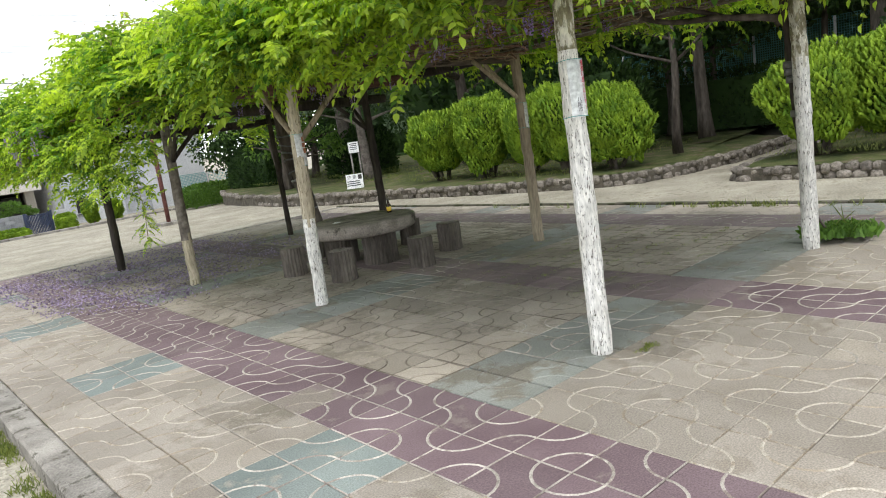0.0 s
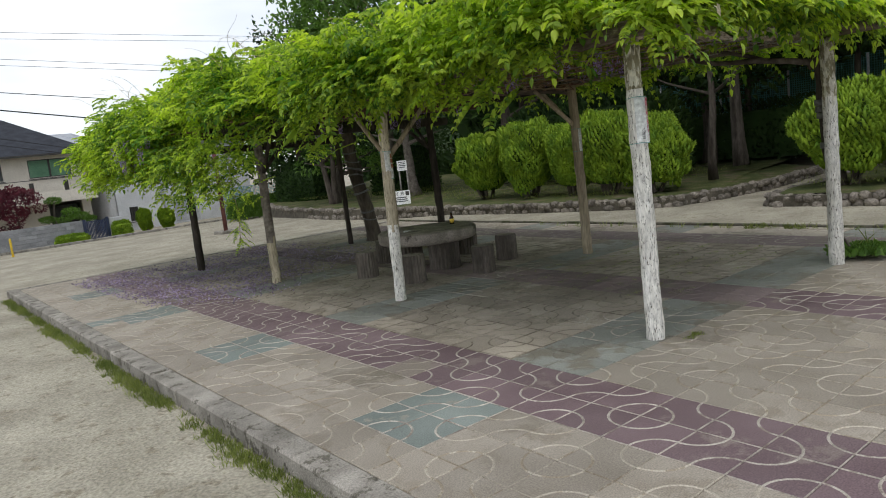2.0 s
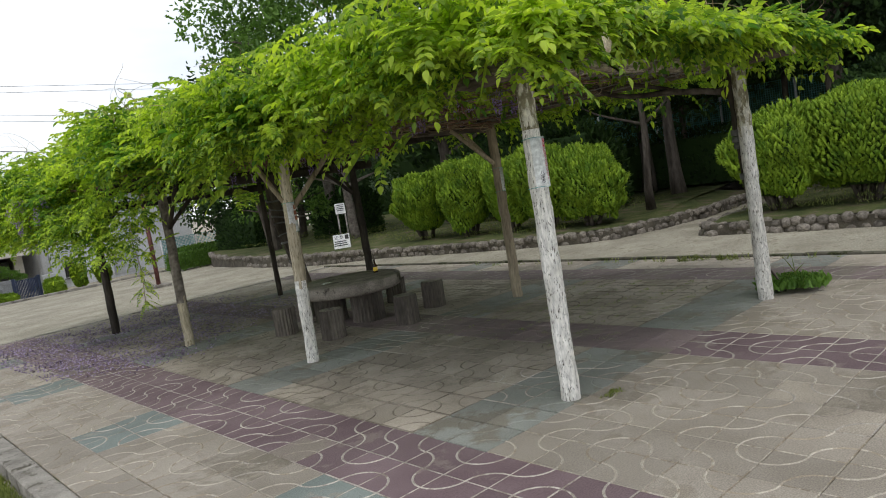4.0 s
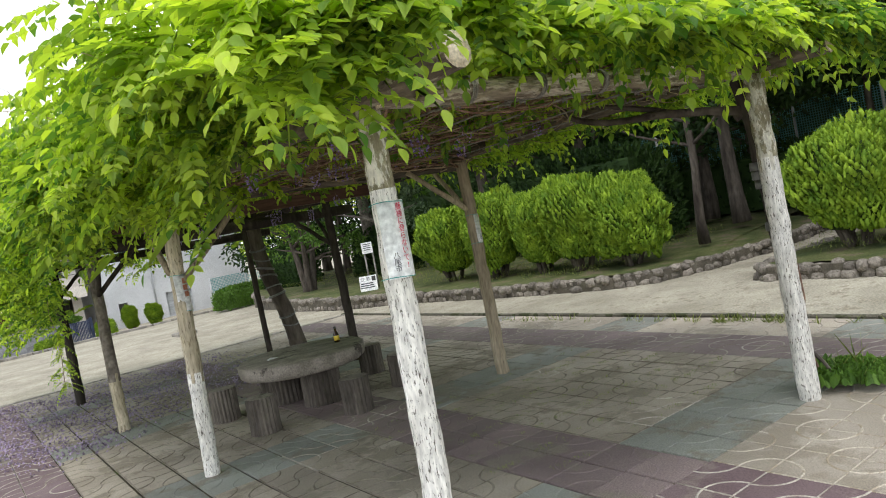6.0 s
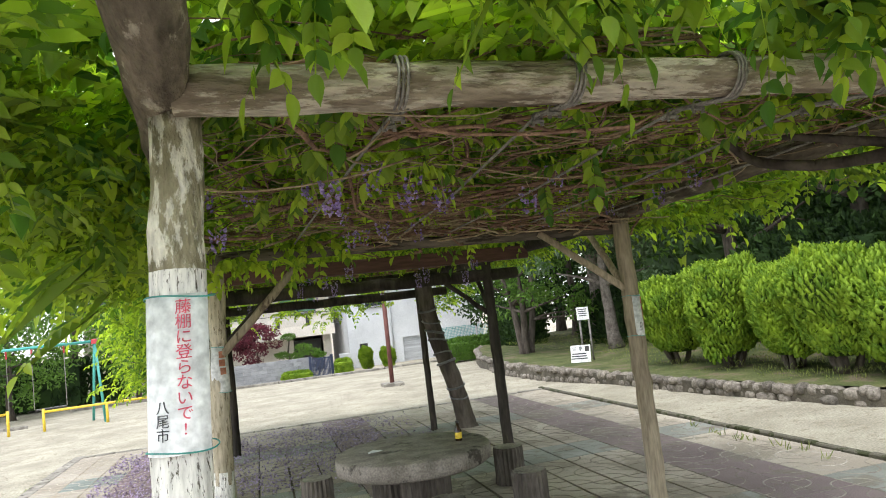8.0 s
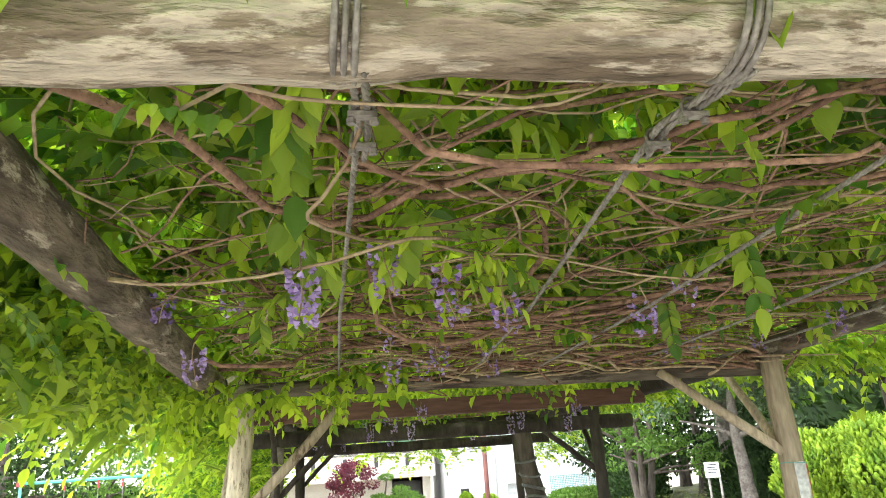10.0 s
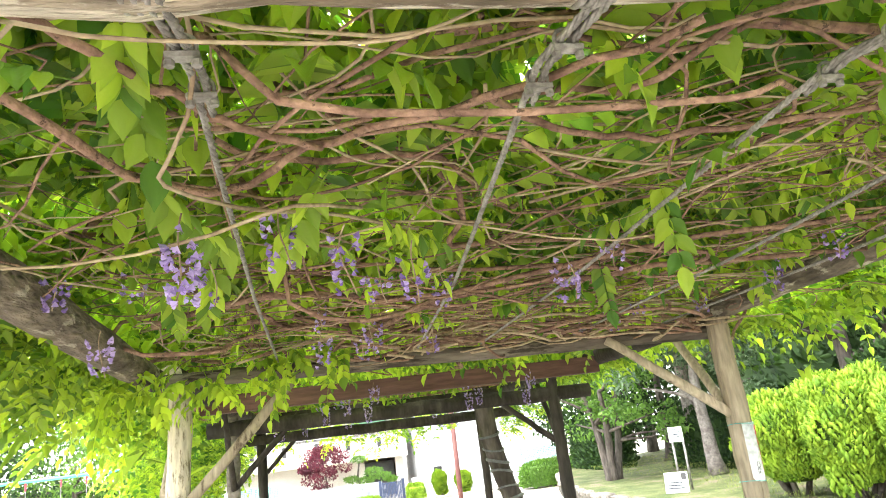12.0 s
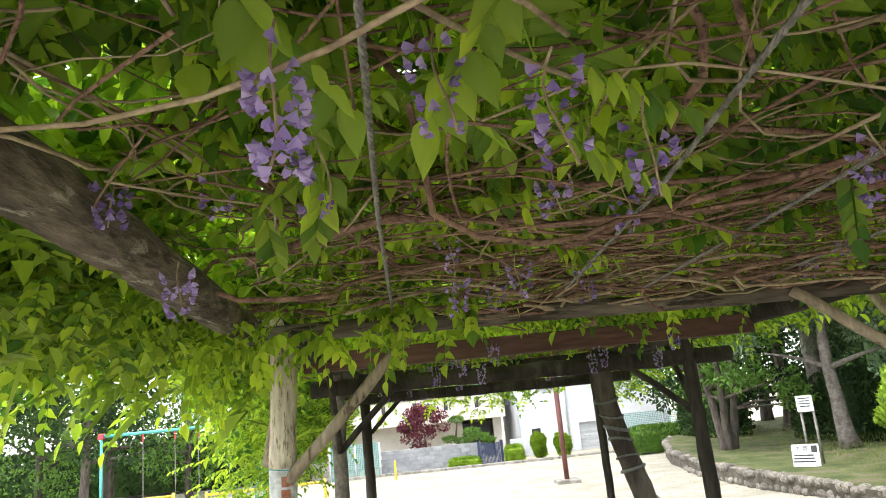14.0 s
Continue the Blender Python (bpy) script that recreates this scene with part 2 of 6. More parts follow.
GREY_LEAF = leafy("blue_grey_leaf", (0.08, 0.13, 0.07), (0.18, 0.25, 0.13), 0.2, 1.0)
MAPLE_LEAF = leafy("red_maple_leaf", (0.06, 0.012, 0.022), (0.17, 0.034, 0.05), 0.3, 1.5)
GRASS = leafy("grass_blade", (0.11, 0.15, 0.035), (0.29, 0.33, 0.09), 0.3, 2.0)
PETAL = leafy("wisteria_petal", (0.24, 0.16, 0.42), (0.62, 0.5, 0.8), 0.3, 2.0)
FALLEN = leafy("fallen_petal", (0.15, 0.115, 0.165), (0.4, 0.32, 0.47), 0.0, 1.5, 0.8)
WHITE_PAINT = surf("white_sheet", (0.7, 0.71, 0.7), (0.8, 0.8, 0.79), 5, 0.35, 0.1, 40)
RED_PRINT = surf("red_print", (0.55, 0.05, 0.09), (0.62, 0.07, 0.12), 8, 0.5, 0.0)
BLACK_PRINT = surf("black_print", (0.03, 0.03, 0.035), (0.05, 0.05, 0.055), 8, 0.5, 0.0)

# ---- tools for building ----
UP = np.array((0.0, 0.0, 1.0))


class Geo:
    """Collects vertices and faces of one mesh; k is the material slot of the faces that are added."""

    def __init__(self):
        self.v, self.f, self.s, self.n = [], [], [], 0

    def add(self, verts, faces, k=0):
        base = self.n
        self.v.append(np.asarray(verts, float).reshape(-1, 3))
        self.n += len(self.v[-1])
        self.f += [[i + base for i in q] for q in faces]
        self.s += [k] * len(faces)
        return self

    def box(self, centre, size, k=0, bevel=0.0, turn=0.0):
        """A box; bevel cuts its upright and upper edges."""
        hx, hy, hz = (a / 2 for a in size)
        b = min(bevel, hx * 0.9, hy * 0.9)
        rings = [(-hz, 0), (hz - b, 0), (hz, b)] if b else [(-hz, 0), (hz, 0)]
        vs, fs = [], []
        for z, i in rings:
            vs += [(-hx + i, -hy + i, z), (hx - i, -hy + i, z), (hx - i, hy - i, z), (-hx + i, hy - i, z)]
        for r in range(len(rings) - 1):
            fs += [(4 * r + a, 4 * r + (a + 1) % 4, 4 * r + 4 + (a + 1) % 4, 4 * r + 4 + a) for a in range(4)]
        fs += [(3, 2, 1, 0), tuple(4 * (len(rings) - 1) + a for a in range(4))]
        vs = np.array(vs)
        if turn:
            c, s_ = math.cos(turn), math.sin(turn)
            vs[:, :2] = vs[:, :2] @ np.array(((c, s_), (-s_, c)))
        return self.add(vs + np.array(centre), fs, k)

    def tube(self, points, radii, sides=8, k=0, cap=True, rough=0.0, seed=0, ends=None):
        """A tube along points; radii one or many; rough: uneven thickness; ends: the slot of its end faces."""
        p = np.asarray(points, float)
        m = len(p)
        r = np.full(m, radii) if np.isscalar(radii) else np.asarray(radii, float)
        t = np.gradient(p, axis=0)
        t /= np.linalg.norm(t, axis=1)[:, None] + 1e-9
        ref = UP if abs(t[:, 2]).mean() < 0.8 else np.array((1.0, 0, 0))
        a = np.cross(t, ref)
        a /= np.linalg.norm(a, axis=1)[:, None] + 1e-9
        b = np.cross(t, a)
        ang = np.linspace(0, 2 * np.pi, sides, endpoint=False)
        rr = r[:, None] * np.ones(sides)
        if rough:
            g = np.random.RandomState(seed)
            rr = rr * (1 + rough * g.uniform(-1, 1, (m, sides)) + 0.5 * rough * g.uniform(-1, 1, (1, sides)))
        ring = p[:, None] + (np.cos(ang)[None, :, None] * a[:, None] + np.sin(ang)[None, :, None] * b[:, None]) * rr[..., None]
        fs = [(i * sides + j, i * sides + (j + 1) % sides, (i + 1) * sides + (j + 1) % sides, (i + 1) * sides + j) for i in range(m - 1) for j in range(sides)]
        self.add(ring.reshape(-1, 3), fs, k)
        if cap:
            base = self.n - m * sides
            e = k if ends is None else ends
            self.f += [[base + j for j in reversed(range(sides))], [base + (m - 1) * sides + j for j in range(sides)]]
            self.s += [e, e]
        return self

    def lathe(self, profile, sides=20, centre=(0, 0, 0), k=0, wobble=0.0, seed=0):
        """A turned shape from (radius, height) pairs."""
        g = np.random.RandomState(seed)
        ang = np.linspace(0, 2 * np.pi, sides, endpoint=False)
        w = 1 + wobble * g.uniform(-1, 1, sides)
        vs = [(r * w[j] * math.cos(a), r * w[j] * math.sin(a), z) for r, z in profile for j, a in enumerate(ang)]
        m = len(profile)
        fs = [(i * sides + j, i * sides + (j + 1) % sides, (i + 1) * sides + (j + 1) % sides, (i + 1) * sides + j) for i in range(m - 1) for j in range(sides)]
        fs += [tuple(reversed(range(sides))), tuple((m - 1) * sides + j for j in range(sides))]
        return self.add(np.array(vs) + np.array(centre), fs, k)

    def mesh(self, name, *mats, smooth=False):
        me = bpy.data.meshes.new(name)
        me.from_pydata(np.concatenate(self.v).tolist(), [], self.f)
        for m in mats:
            me.materials.append(m)
        if len(mats) > 1:
            me.polygons.foreach_set("material_index", self.s)
        if smooth:
            me.polygons.foreach_set("use_smooth", [True] * len(self.f))
        me.update()
        return me


def part(name, geo, mats, parent=None, label="", smooth=False, at=None):
    """Links a Geo (or a mesh) as one mesh object under a thing or a part."""
    mats = mats if isinstance(mats, (tuple, list)) else (mats,)
    ob = new(name, geo.mesh(name, *mats, smooth=smooth) if isinstance(geo, Geo) else geo)
    if parent is not None:
        ob.parent = parent
    if at is not None:
        ob.matrix_basis = at
    return tagged(ob, label) if label else ob


def thing(name, label, category, at=None, group="", kind=""):
    ob = new(name)
    ob.empty_display_size = 0.1
    if at is not None:
        ob.matrix_basis = at
    return tagged(ob, label, category, group, kind)


def blades_mesh(name, verts, per, faces, *mats):
    """Many copies of one small shape: verts (count, per, 3), faces of one of them."""
    count = len(verts)
    f = (np.asarray(faces)[None] + (np.arange(count) * per)[:, None, None]).reshape(-1, len(faces[0]))
    me = bpy.data.meshes.new(name)
    me.vertices.add(count * per)
    me.vertices.foreach_set("co", np.ascontiguousarray(verts, dtype=np.float32).ravel())
    w = f.shape[1]
    me.loops.add(f.size)
    me.loops.foreach_set("vertex_index", f.astype(np.int32).ravel())
    me.polygons.add(len(f))
    me.polygons.foreach_set("loop_start", np.arange(0, f.size, w, dtype=np.int32))
    me.polygons.foreach_set("loop_total", np.full(len(f), w, dtype=np.int32))
    for m in mats:
        me.materials.append(m)
    me.update(calc_edges=True)
    me.validate()
    return me


def unit(a):
    return a / (np.linalg.norm(a, axis=-1, keepdims=True) + 1e-9)


def leaf_blades(base, axis, side, length, width, curl=0.15):
    """Pointed leaves of six vertices (two faces folded along the midrib): arrays (n, 3), (n,)."""
    normal = np.cross(axis, side)
    L, W = length[:, None], width[:, None]
    lift = normal * W * 0.35
    v = np.stack([base,
                  base + axis * L * 0.3 + side * W * 0.5 + lift,
                  base + axis * L * 0.68 + side * W * 0.36 + lift - normal * L * curl * 0.3,
                  base + axis * L - normal * L * curl,
                  base + axis * L * 0.68 - side * W * 0.36 + lift - normal * L * curl * 0.3,
                  base + axis * L * 0.3 - side * W * 0.5 + lift], 1)
    return v


LEAF_FACES = [(0, 1, 2, 3), (0, 3, 4, 5)]


def leaflets(base, axis, side, length, width, curl=0.12):
    """Ovate leaflets with a drawn-out tip, eight vertices each."""
    normal = np.cross(axis, side)
    L, W = length[:, None], width[:, None]
    rows = [base]
    for a, w, d in ((0.16, 0.38, 0.0), (0.45, 0.5, 0.15), (0.78, 0.22, 0.55)):
        rows.append(base + axis * L * a + side * W * w + normal * (W * 0.3 * w - L * curl * d))
    rows.append(base + axis * L - normal * L * curl)
    for a, w, d in ((0.78, 0.22, 0.55), (0.45, 0.5, 0.15), (0.16, 0.38, 0.0)):
        rows.append(base + axis * L * a - side * W * w + normal * (W * 0.3 * w - L * curl * d))
    return np.stack(rows, 1)


LEAFLET_FACES = [(0, 1, 2, 3, 4), (0, 4, 5, 6, 7)]


def fine_leaflets(base, axis, side, length, width, curl=0.14):
    """Leaflets with a smooth ovate outline and a long tip, twelve vertices each."""
    normal = np.cross(axis, side)
    L, W = length[:, None], width[:, None]
    edge = ((0.08, 0.27, 0.0), (0.26, 0.48, 0.05), (0.48, 0.5, 0.2), (0.7, 0.31, 0.5), (0.88, 0.1, 0.8))
    rows = [base] + [base + axis * L * a + side * W * w + normal * (W * 0.32 * w - L * curl * d) for a, w, d in edge]
    rows.append(base + axis * L - normal * L * curl)
    rows += [base + axis * L * a - side * W * w + normal * (W * 0.32 * w - L * curl * d) for a, w, d in reversed(edge)]
    return np.stack(rows, 1)


FINE_FACES = [(0, 1, 2, 3, 4, 5, 6), (0, 6, 7, 8, 9, 10, 11)]


def pinnate(g, base, out, length, droop, pairs=6, leaflet=0.052, wide=0.44, hang=(0.0, 0.45), plain=False):
    """Wisteria leaves: a stalk that leaves base along out and droops, with leaflets in pairs and one at the tip. Returns vertices (n, 8, 3)."""
    n = len(base)
    got = []
    out = unit(out)
    flat = unit(np.cross(out, UP) + 1e-4)
    hang = g.uniform(*hang, (n, 1))
    for i in range(pairs * 2 + 1):
        tip = i == pairs * 2
        s = 1.0 if tip else 0.28 + 0.68 * (i // 2) / (pairs - 0.5)
        p = base + out * (length * s)[:, None] - UP * (droop * length * s * s)[:, None]
        t = unit(out - UP * (2 * droop * s)[:, None])
        sgn = 0.0 if tip else (1.0 if i % 2 else -1.0)
        ax = unit(t * (1.0 if tip else 0.5) + flat * sgn * 0.95 - UP * hang + g.uniform(-0.1, 0.1, (n, 3)))
        sd = unit(np.cross(ax, np.cross(t, flat)) + g.uniform(-0.18, 0.18, (n, 3)))
        ln = leaflet * g.uniform(0.75, 1.2, n) * (1.15 if tip else 0.8 + 0.35 * math.sin(math.pi * min(1, s))) * length / 0.24
        got.append((fine_leaflets if plain == "fine" else leaf_blades if plain else leaflets)(p, ax, sd, ln, ln * wide * g.uniform(0.85, 1.15, n)))
    stalk = [base + out * (length * s)[:, None] - UP * (droop * length * s * s)[:, None] for s in (0, 0.5, 1.0)]
    w = flat * 0.0018
    half = [(stalk[0] + stalk[1]) / 2, (stalk[1] + stalk[2]) / 2]
    if plain == "fine":
        rim_ = [stalk[0] - w, stalk[0] + w, (stalk[0] + half[0]) / 2 + w, half[0] + w, stalk[1] + w, half[1] + w, stalk[2] + w, stalk[2] - w, half[1] - w, stalk[1] - w, half[0] - w, (stalk[0] + half[0]) / 2 - w]
        got.append(np.stack(rim_, 1))
        return np.concatenate(got)
    if plain:
        got.append(np.stack([stalk[1] - w, stalk[0] - w, stalk[0] + w, stalk[1] + w, stalk[2] + w, stalk[2] - w], 1))
        return np.concatenate(got)
    got.append(np.stack([stalk[1] - w, half[0] - w, stalk[0] - w, stalk[0] + w, stalk[1] + w, stalk[2] + w, stalk[2] - w, half[1] - w], 1))
    return np.concatenate(got)


def wander(g, start, end, steps=14, sway=0.12, sag=0.0):
    """A crooked line between two places."""
    a, b = np.array(start, float), np.array(end, float)
    t = np.linspace(0, 1, steps)[:, None]
    off = np.cumsum(g.normal(0, 1, (steps, 3)) * np.array((1, 1, 0.35)), 0)
    off -= off[0] + (off[-1] - off[0]) * t
    for _ in range(2):
        off[1:-1] = (off[:-2] + 2 * off[1:-1] + off[2:]) / 4
    return a + (b - a) * t + off * sway / math.sqrt(steps) * 1.6 - UP * sag * 4 * t * (1 - t)


def text_mesh(words, size, name, mat, thick=0.0):
    """Lettering in the built-in font as a mesh in the xz plane, centred."""
    c = bpy.data.curves.new(name, "FONT")
    c.body, c.size, c.align_x, c.align_y, c.extrude, c.offset = words, size, "CENTER", "CENTER", thick, 0.0
    o = bpy.data.objects.new(name, c)
    scene.collection.objects.link(o)
    me = bpy.data.meshes.new_from_object(o.evaluated_get(bpy.context.evaluated_depsgraph_get()))
    bpy.data.objects.remove(o)
    me.transform(Matrix.Rotation(radians(90), 4, "X"))
    me.materials.clear()
    me.materials.append(mat)
    return me

# ---- ground, kerb and stone-edged beds ----
GRID_TURN, TILE, U0, V0 = radians(-1.5), 0.325, -1.54, -0.08
GRID = Matrix.Rotation(GRID_TURN, 4, "Z")


def step(a, b, x):
    t = np.clip((x - a) / (b - a), 0, 1)
    return t * t * (3 - 2 * t)


def ground_z(x, y):
    """Height of the sand round the paved court."""
    return -0.12 + 0.085 * step(-2.4, 3.5, x) * step(12.5, 9, y) - 0.33 * step(15, 27, y) + 0.02 * step(4.5, 6.5, x)


axis_x = np.unique(np.concatenate([np.linspace(-12, 14, 105), np.linspace(-60, 80, 29), [-1500, -400, 400, 1500]]))
axis_y = np.unique(np.concatenate([np.linspace(-12, 28, 121), np.linspace(-60, 90, 31), [-1500, -400, 400, 1500]]))
gx, gy = np.meshgrid(axis_x, axis_y)
gz = ground_z(gx, gy) + 0.006 * np.sin(gx * 1.7 + 0.6 * gy) * np.sin(gy * 1.3)
# the sheet dips below the paving
inside = (gx > -2.3) & (gx < 4.7) & (gy < 10.2) & (gy > -12)
gz = np.where(inside, -0.25, gz)
nx, ny = len(axis_x), len(axis_y)
g0 = Geo().add(np.stack([gx, gy, gz], -1), [(j * nx + i, j * nx + i + 1, (j + 1) * nx + i + 1, (j + 1) * nx + i) for j in range(ny - 1) for i in range(nx - 1)])
tagged(part("ground", g0, SAND, smooth=True), "pale packed sand of a park square", "ground", kind="structure")

court = tagged(part("pavement", Geo().box((1.23, -0.83, -0.135), (7.5, 22.5, 0.24)), JOINT, at=GRID), "court of patterned square pavers with dark joints", "pavement", kind="structure")

kerb = thing("kerb", "weathered grey concrete kerb of the paved court", "kerb", at=GRID, kind="structure")
stone = Geo().box((0, 0, 0), (0.17, 0.594, 0.26), bevel=0.014).mesh("kerb_stone", CONCRETE)
for i in range(37):
    part("kerb_stone", stone, (), kerb, at=pose(-2.585 + random.uniform(-0.004, 0.004), -11.3 + 0.6 * i, -0.128 + random.uniform(-0.004, 0.003), 0, 0, random.uniform(-0.4, 0.4)))
edge = Geo().box((0, 0, 0), (0.594, 0.1, 0.2), bevel=0.01).mesh("edge_stone", CONCRETE)
for i in range(13):
    part("edge_stone", edge, (), kerb, at=pose(-2.37 + 0.6 * i, 10.47, -0.1 + random.uniform(-0.004, 0.003)))
side = Geo().box((0, 0, 0), (0.594, 0.075, 0.2), bevel=0.012).mesh("edge_stone", EDGE_STONE)
for i in range(37):
    part("edge_stone", side, (), kerb, at=pose(5.03, -11.3 + 0.6 * i, -0.078 + random.uniform(-0.006, 0.006), 0, 0, 90))

# ---- the pergola ----
TOP = 2.13
pergola = thing("pergola", "wisteria pergola of whitewashed logs with log beams and braces", "pergola")
POSTS = {  # foot x, y, lean x, lean y, thickness, skins below and above, height of the change
    "a": (0.0, 0.0, 0.1, 0.1, 0.064, WHITE_LOG, OLIVE_LOG, 1.67), "b": (0.0, 3.0, 0.08, 0.05, 0.06, WHITE_LOG, CREAM_LOG, 0.75),
    "c": (-0.03, 5.67, 0.03, 0.05, 0.06, CREAM_LOG, GREY_BARK, 0.55), "d": (0.015, 8.35, 0.0, 0.0, 0.06, DARK_LOG, DARK_LOG, 0.9),
    "e": (2.82, -0.15, 0.02, 0.03, 0.064, WHITE_LOG, OLIVE_LOG, 1.5), "f": (2.77, 2.74, 0.02, 0.06, 0.06, TAN_LOG, TAN_LOG, 0.7),
    "h": (2.76, 5.5, 0.0, 0.05, 0.058, DARK_LOG, DARK_LOG, 0.7), "g": (2.6, 7.9, -0.02, 0.02, 0.045, DARK_LOG, DARK_LOG, 0.8)}


def log(points, thick, mats, seed, change=None, sides=14, steps=26, taper=0.9):
    """A round log with an uneven skin; change: the share of its length at which the second material begins."""
    p = np.array(points, float)
    t = np.linspace(0, 1, steps)
    q = np.stack([np.interp(t, np.linspace(0, 1, len(p)), p[:, i]) for i in range(3)], 1)
    g = np.random.RandomState(seed)
    q[1:-1] += g.normal(0, 0.0025, (steps - 2, 3))
    r = thick * (1 - (1 - taper) * t) * (1 + 0.03 * np.sin(t * 9 + seed))
    geo = Geo().tube(q, r, sides, 0, True, 0.05, seed, ends=len(mats) - 1)
    if change is not None:
        for i in range((steps - 1) * sides):
            if (i // sides) / steps > change + 0.02 * math.sin(i * 2.1):
                geo.s[i] = 1
    return geo


for key, (x, y, lx, ly, r, low, high, change) in POSTS.items():
    geo = log([(x, y, -0.06), (x + lx * 0.45, y + ly * 0.45, 1.0), (x + lx, y + ly, TOP - 0.04)], r, (low, high, high), ord(key), change / TOP)
    part("post", geo, (low, high, high), pergola, smooth=True)


def beam(points, r, skin, seed, label="", cut=True):
    part("beam", log(points, r, (skin, CUT_WOOD if cut else skin), seed, sides=24, steps=24, taper=0.97), (skin, CUT_WOOD if cut else skin), pergola, label, smooth=True)


beam([(0.1, 0.03, TOP - 0.005), (1.5, 0.015, TOP), (3.3, -0.05, TOP + 0.01)], 0.055, BEAM_LOG, 1, "pale peeling log beam")
beam([(0.1, -0.53, 2.15), (0.02, 1.1, 2.125), (-0.07, 3.1, 2.1)], 0.066, BEAM_LOG_Y, 2, "dark log beam with a sawn pale end")
beam([(0.02, 3.1, 2.1), (0.0, 5.8, 2.09), (0.03, 8.9, 2.08)], 0.06, DARK_LOG, 3)
beam([(2.83, -0.6, 2.15), (2.8, 1.4, 2.16), (2.79, 2.9, 2.13)], 0.06, BEAM_LOG_Y, 4)
beam([(2.79, 2.9, 2.1), (2.77, 5.55, 2.09), (2.6, 8.3, 2.08)], 0.058, DARK_LOG, 5)
beam([(0.0, 2.98, 2.06), (1.4, 2.95, 2.05), (2.9, 2.9, 2.03)], 0.037, CROSS_LOG, 6)
part("beam", Geo().box((1.35, 4.42, 2.04), (2.8, 0.1, 0.115), bevel=0.006), RED_WOOD, pergola, "red-brown squared timber")
beam([(-0.2, 5.7, 1.93), (1.4, 5.64, 1.92), (3.1, 5.55, 1.91)], 0.062, DARK_LOG, 7, cut=False)
beam([(-0.3, 8.35, 1.88), (1.4, 8.2, 1.87), (3.0, 7.95, 1.86)], 0.06, DARK_LOG, 9, cut=False)
beam([(-0.3, 7.1, 2.05), (1.4, 7.05, 2.05), (3.0, 6.95, 2.05)], 0.05, DARK_LOG, 10, cut=False)
BRACES = [((0.08, 3.0, 1.48), (0.6, 2.95, 2.0), TAN_LOG), ((0.0, 3.03, 1.55), (0.0, 3.55, 2.06), TAN_LOG),
          ((2.75, 2.78, 1.6), (2.2, 2.88, 2.04), TAN_LOG), ((2.78, 2.84, 1.62), (2.79, 3.3, 2.08), TAN_LOG), ((2.74, 5.55, 1.5), (2.15, 5.6, 2.0), DARK_LOG), ((2.77, 5.6, 1.5), (2.78, 6.05, 2.05), DARK_LOG),
          ((0.0, 5.68, 1.45), (0.55, 5.68, 2.0), DARK_LOG), ((0.0, 5.66, 1.45), (0.0, 5.2, 2.05), DARK_LOG), ((0.06, 8.4, 1.5), (0.55, 8.36, 1.98), DARK_LOG)]
for i, (a, b, skin) in enumerate(BRACES):
    part("brace", log([a, b], 0.026, (skin, skin), 40 + i, sides=9, steps=9), (skin, skin), pergola, smooth=True)

# steel ropes under the first bay, each wound round the front beam and clamped
for i, x in enumerate((0.6, 1.04, 1.5, 2.0, 2.45)):
    off, drift = (-0.01, 0.01, 0.03, 0.04, 0.04)[i], (-0.05, 0.18, 0.05, 0.05, 0.05)[i]
    rope = thing("steel_rope", "stranded steel rope wound round the front log beam", "rope", group="ropes under the pergola")
    line = np.array([(x, 0.03 - 0.02 * x, 2.072), (x - off, 0.2, 2.1), (x + drift * 0.55, 1.4, 2.09), (x + drift, 2.93, 2.09)])
    t = np.linspace(0, 1, 160)
    core = np.stack([np.interp(t, [0, 0.07, 0.5, 1], line[:, j]) for j in range(3)], 1)
    strands = Geo()
    for j in range(3):
        ph = t * 260 + j * 2.094
        strands.tube(core + 0.0028 * np.stack([np.cos(ph), 0 * ph, np.sin(ph)], 1), 0.0034, 5)
    part("cable", strands, STEEL, rope, smooth=True)
    for j in range(3):
        a = np.linspace(0, 2 * np.pi, 20)
        part("winding", Geo().tube(np.stack([x - 0.014 + 0.011 * j + 0.006 * np.sin(a), 0.035 - 0.02 * x + 0.063 * np.cos(a), TOP + 0.061 * np.sin(a)], 1), 0.0042, 6), STEEL, rope, smooth=True)
    tail = Geo()
    for j in range(3):
        ph = t[:18] * 260 + j * 2.094
        tail.tube(core[:18] + (0.013, 0, -0.002) + 0.0028 * np.stack([np.cos(ph), 0 * ph, np.sin(ph)], 1), 0.0034, 5)
    part("tail", tail, STEEL, rope, smooth=True)
    for y in (0.13, 0.24):
        cx_ = float(np.interp(y, core[:, 1], core[:, 0])) + 0.007
        cz_ = float(np.interp(y, core[:, 1], core[:, 2]))
        a = np.linspace(0, np.pi, 10)
        clamp = part("clamp", Geo().box((cx_, y, cz_ - 0.011), (0.036, 0.014, 0.008), bevel=0.002), STEEL, rope)
        bow = [(cx_ - 0.014, y, cz_ - 0.024)] + [(cx_ - 0.014 * math.cos(b_), y, cz_ + 0.002 + 0.012 * math.sin(b_)) for b_ in a] + [(cx_ + 0.014, y, cz_ - 0.024)]
        part("u_bolt", Geo().tube(bow, 0.0028, 6), STEEL, clamp, smooth=True)
        for s_ in (-0.014, 0.014):
            part("nut", Geo().lathe([(0.0058, cz_ - 0.0235), (0.0058, cz_ - 0.0165)], 6, (cx_ + s_, y, 0)), STEEL, clamp)

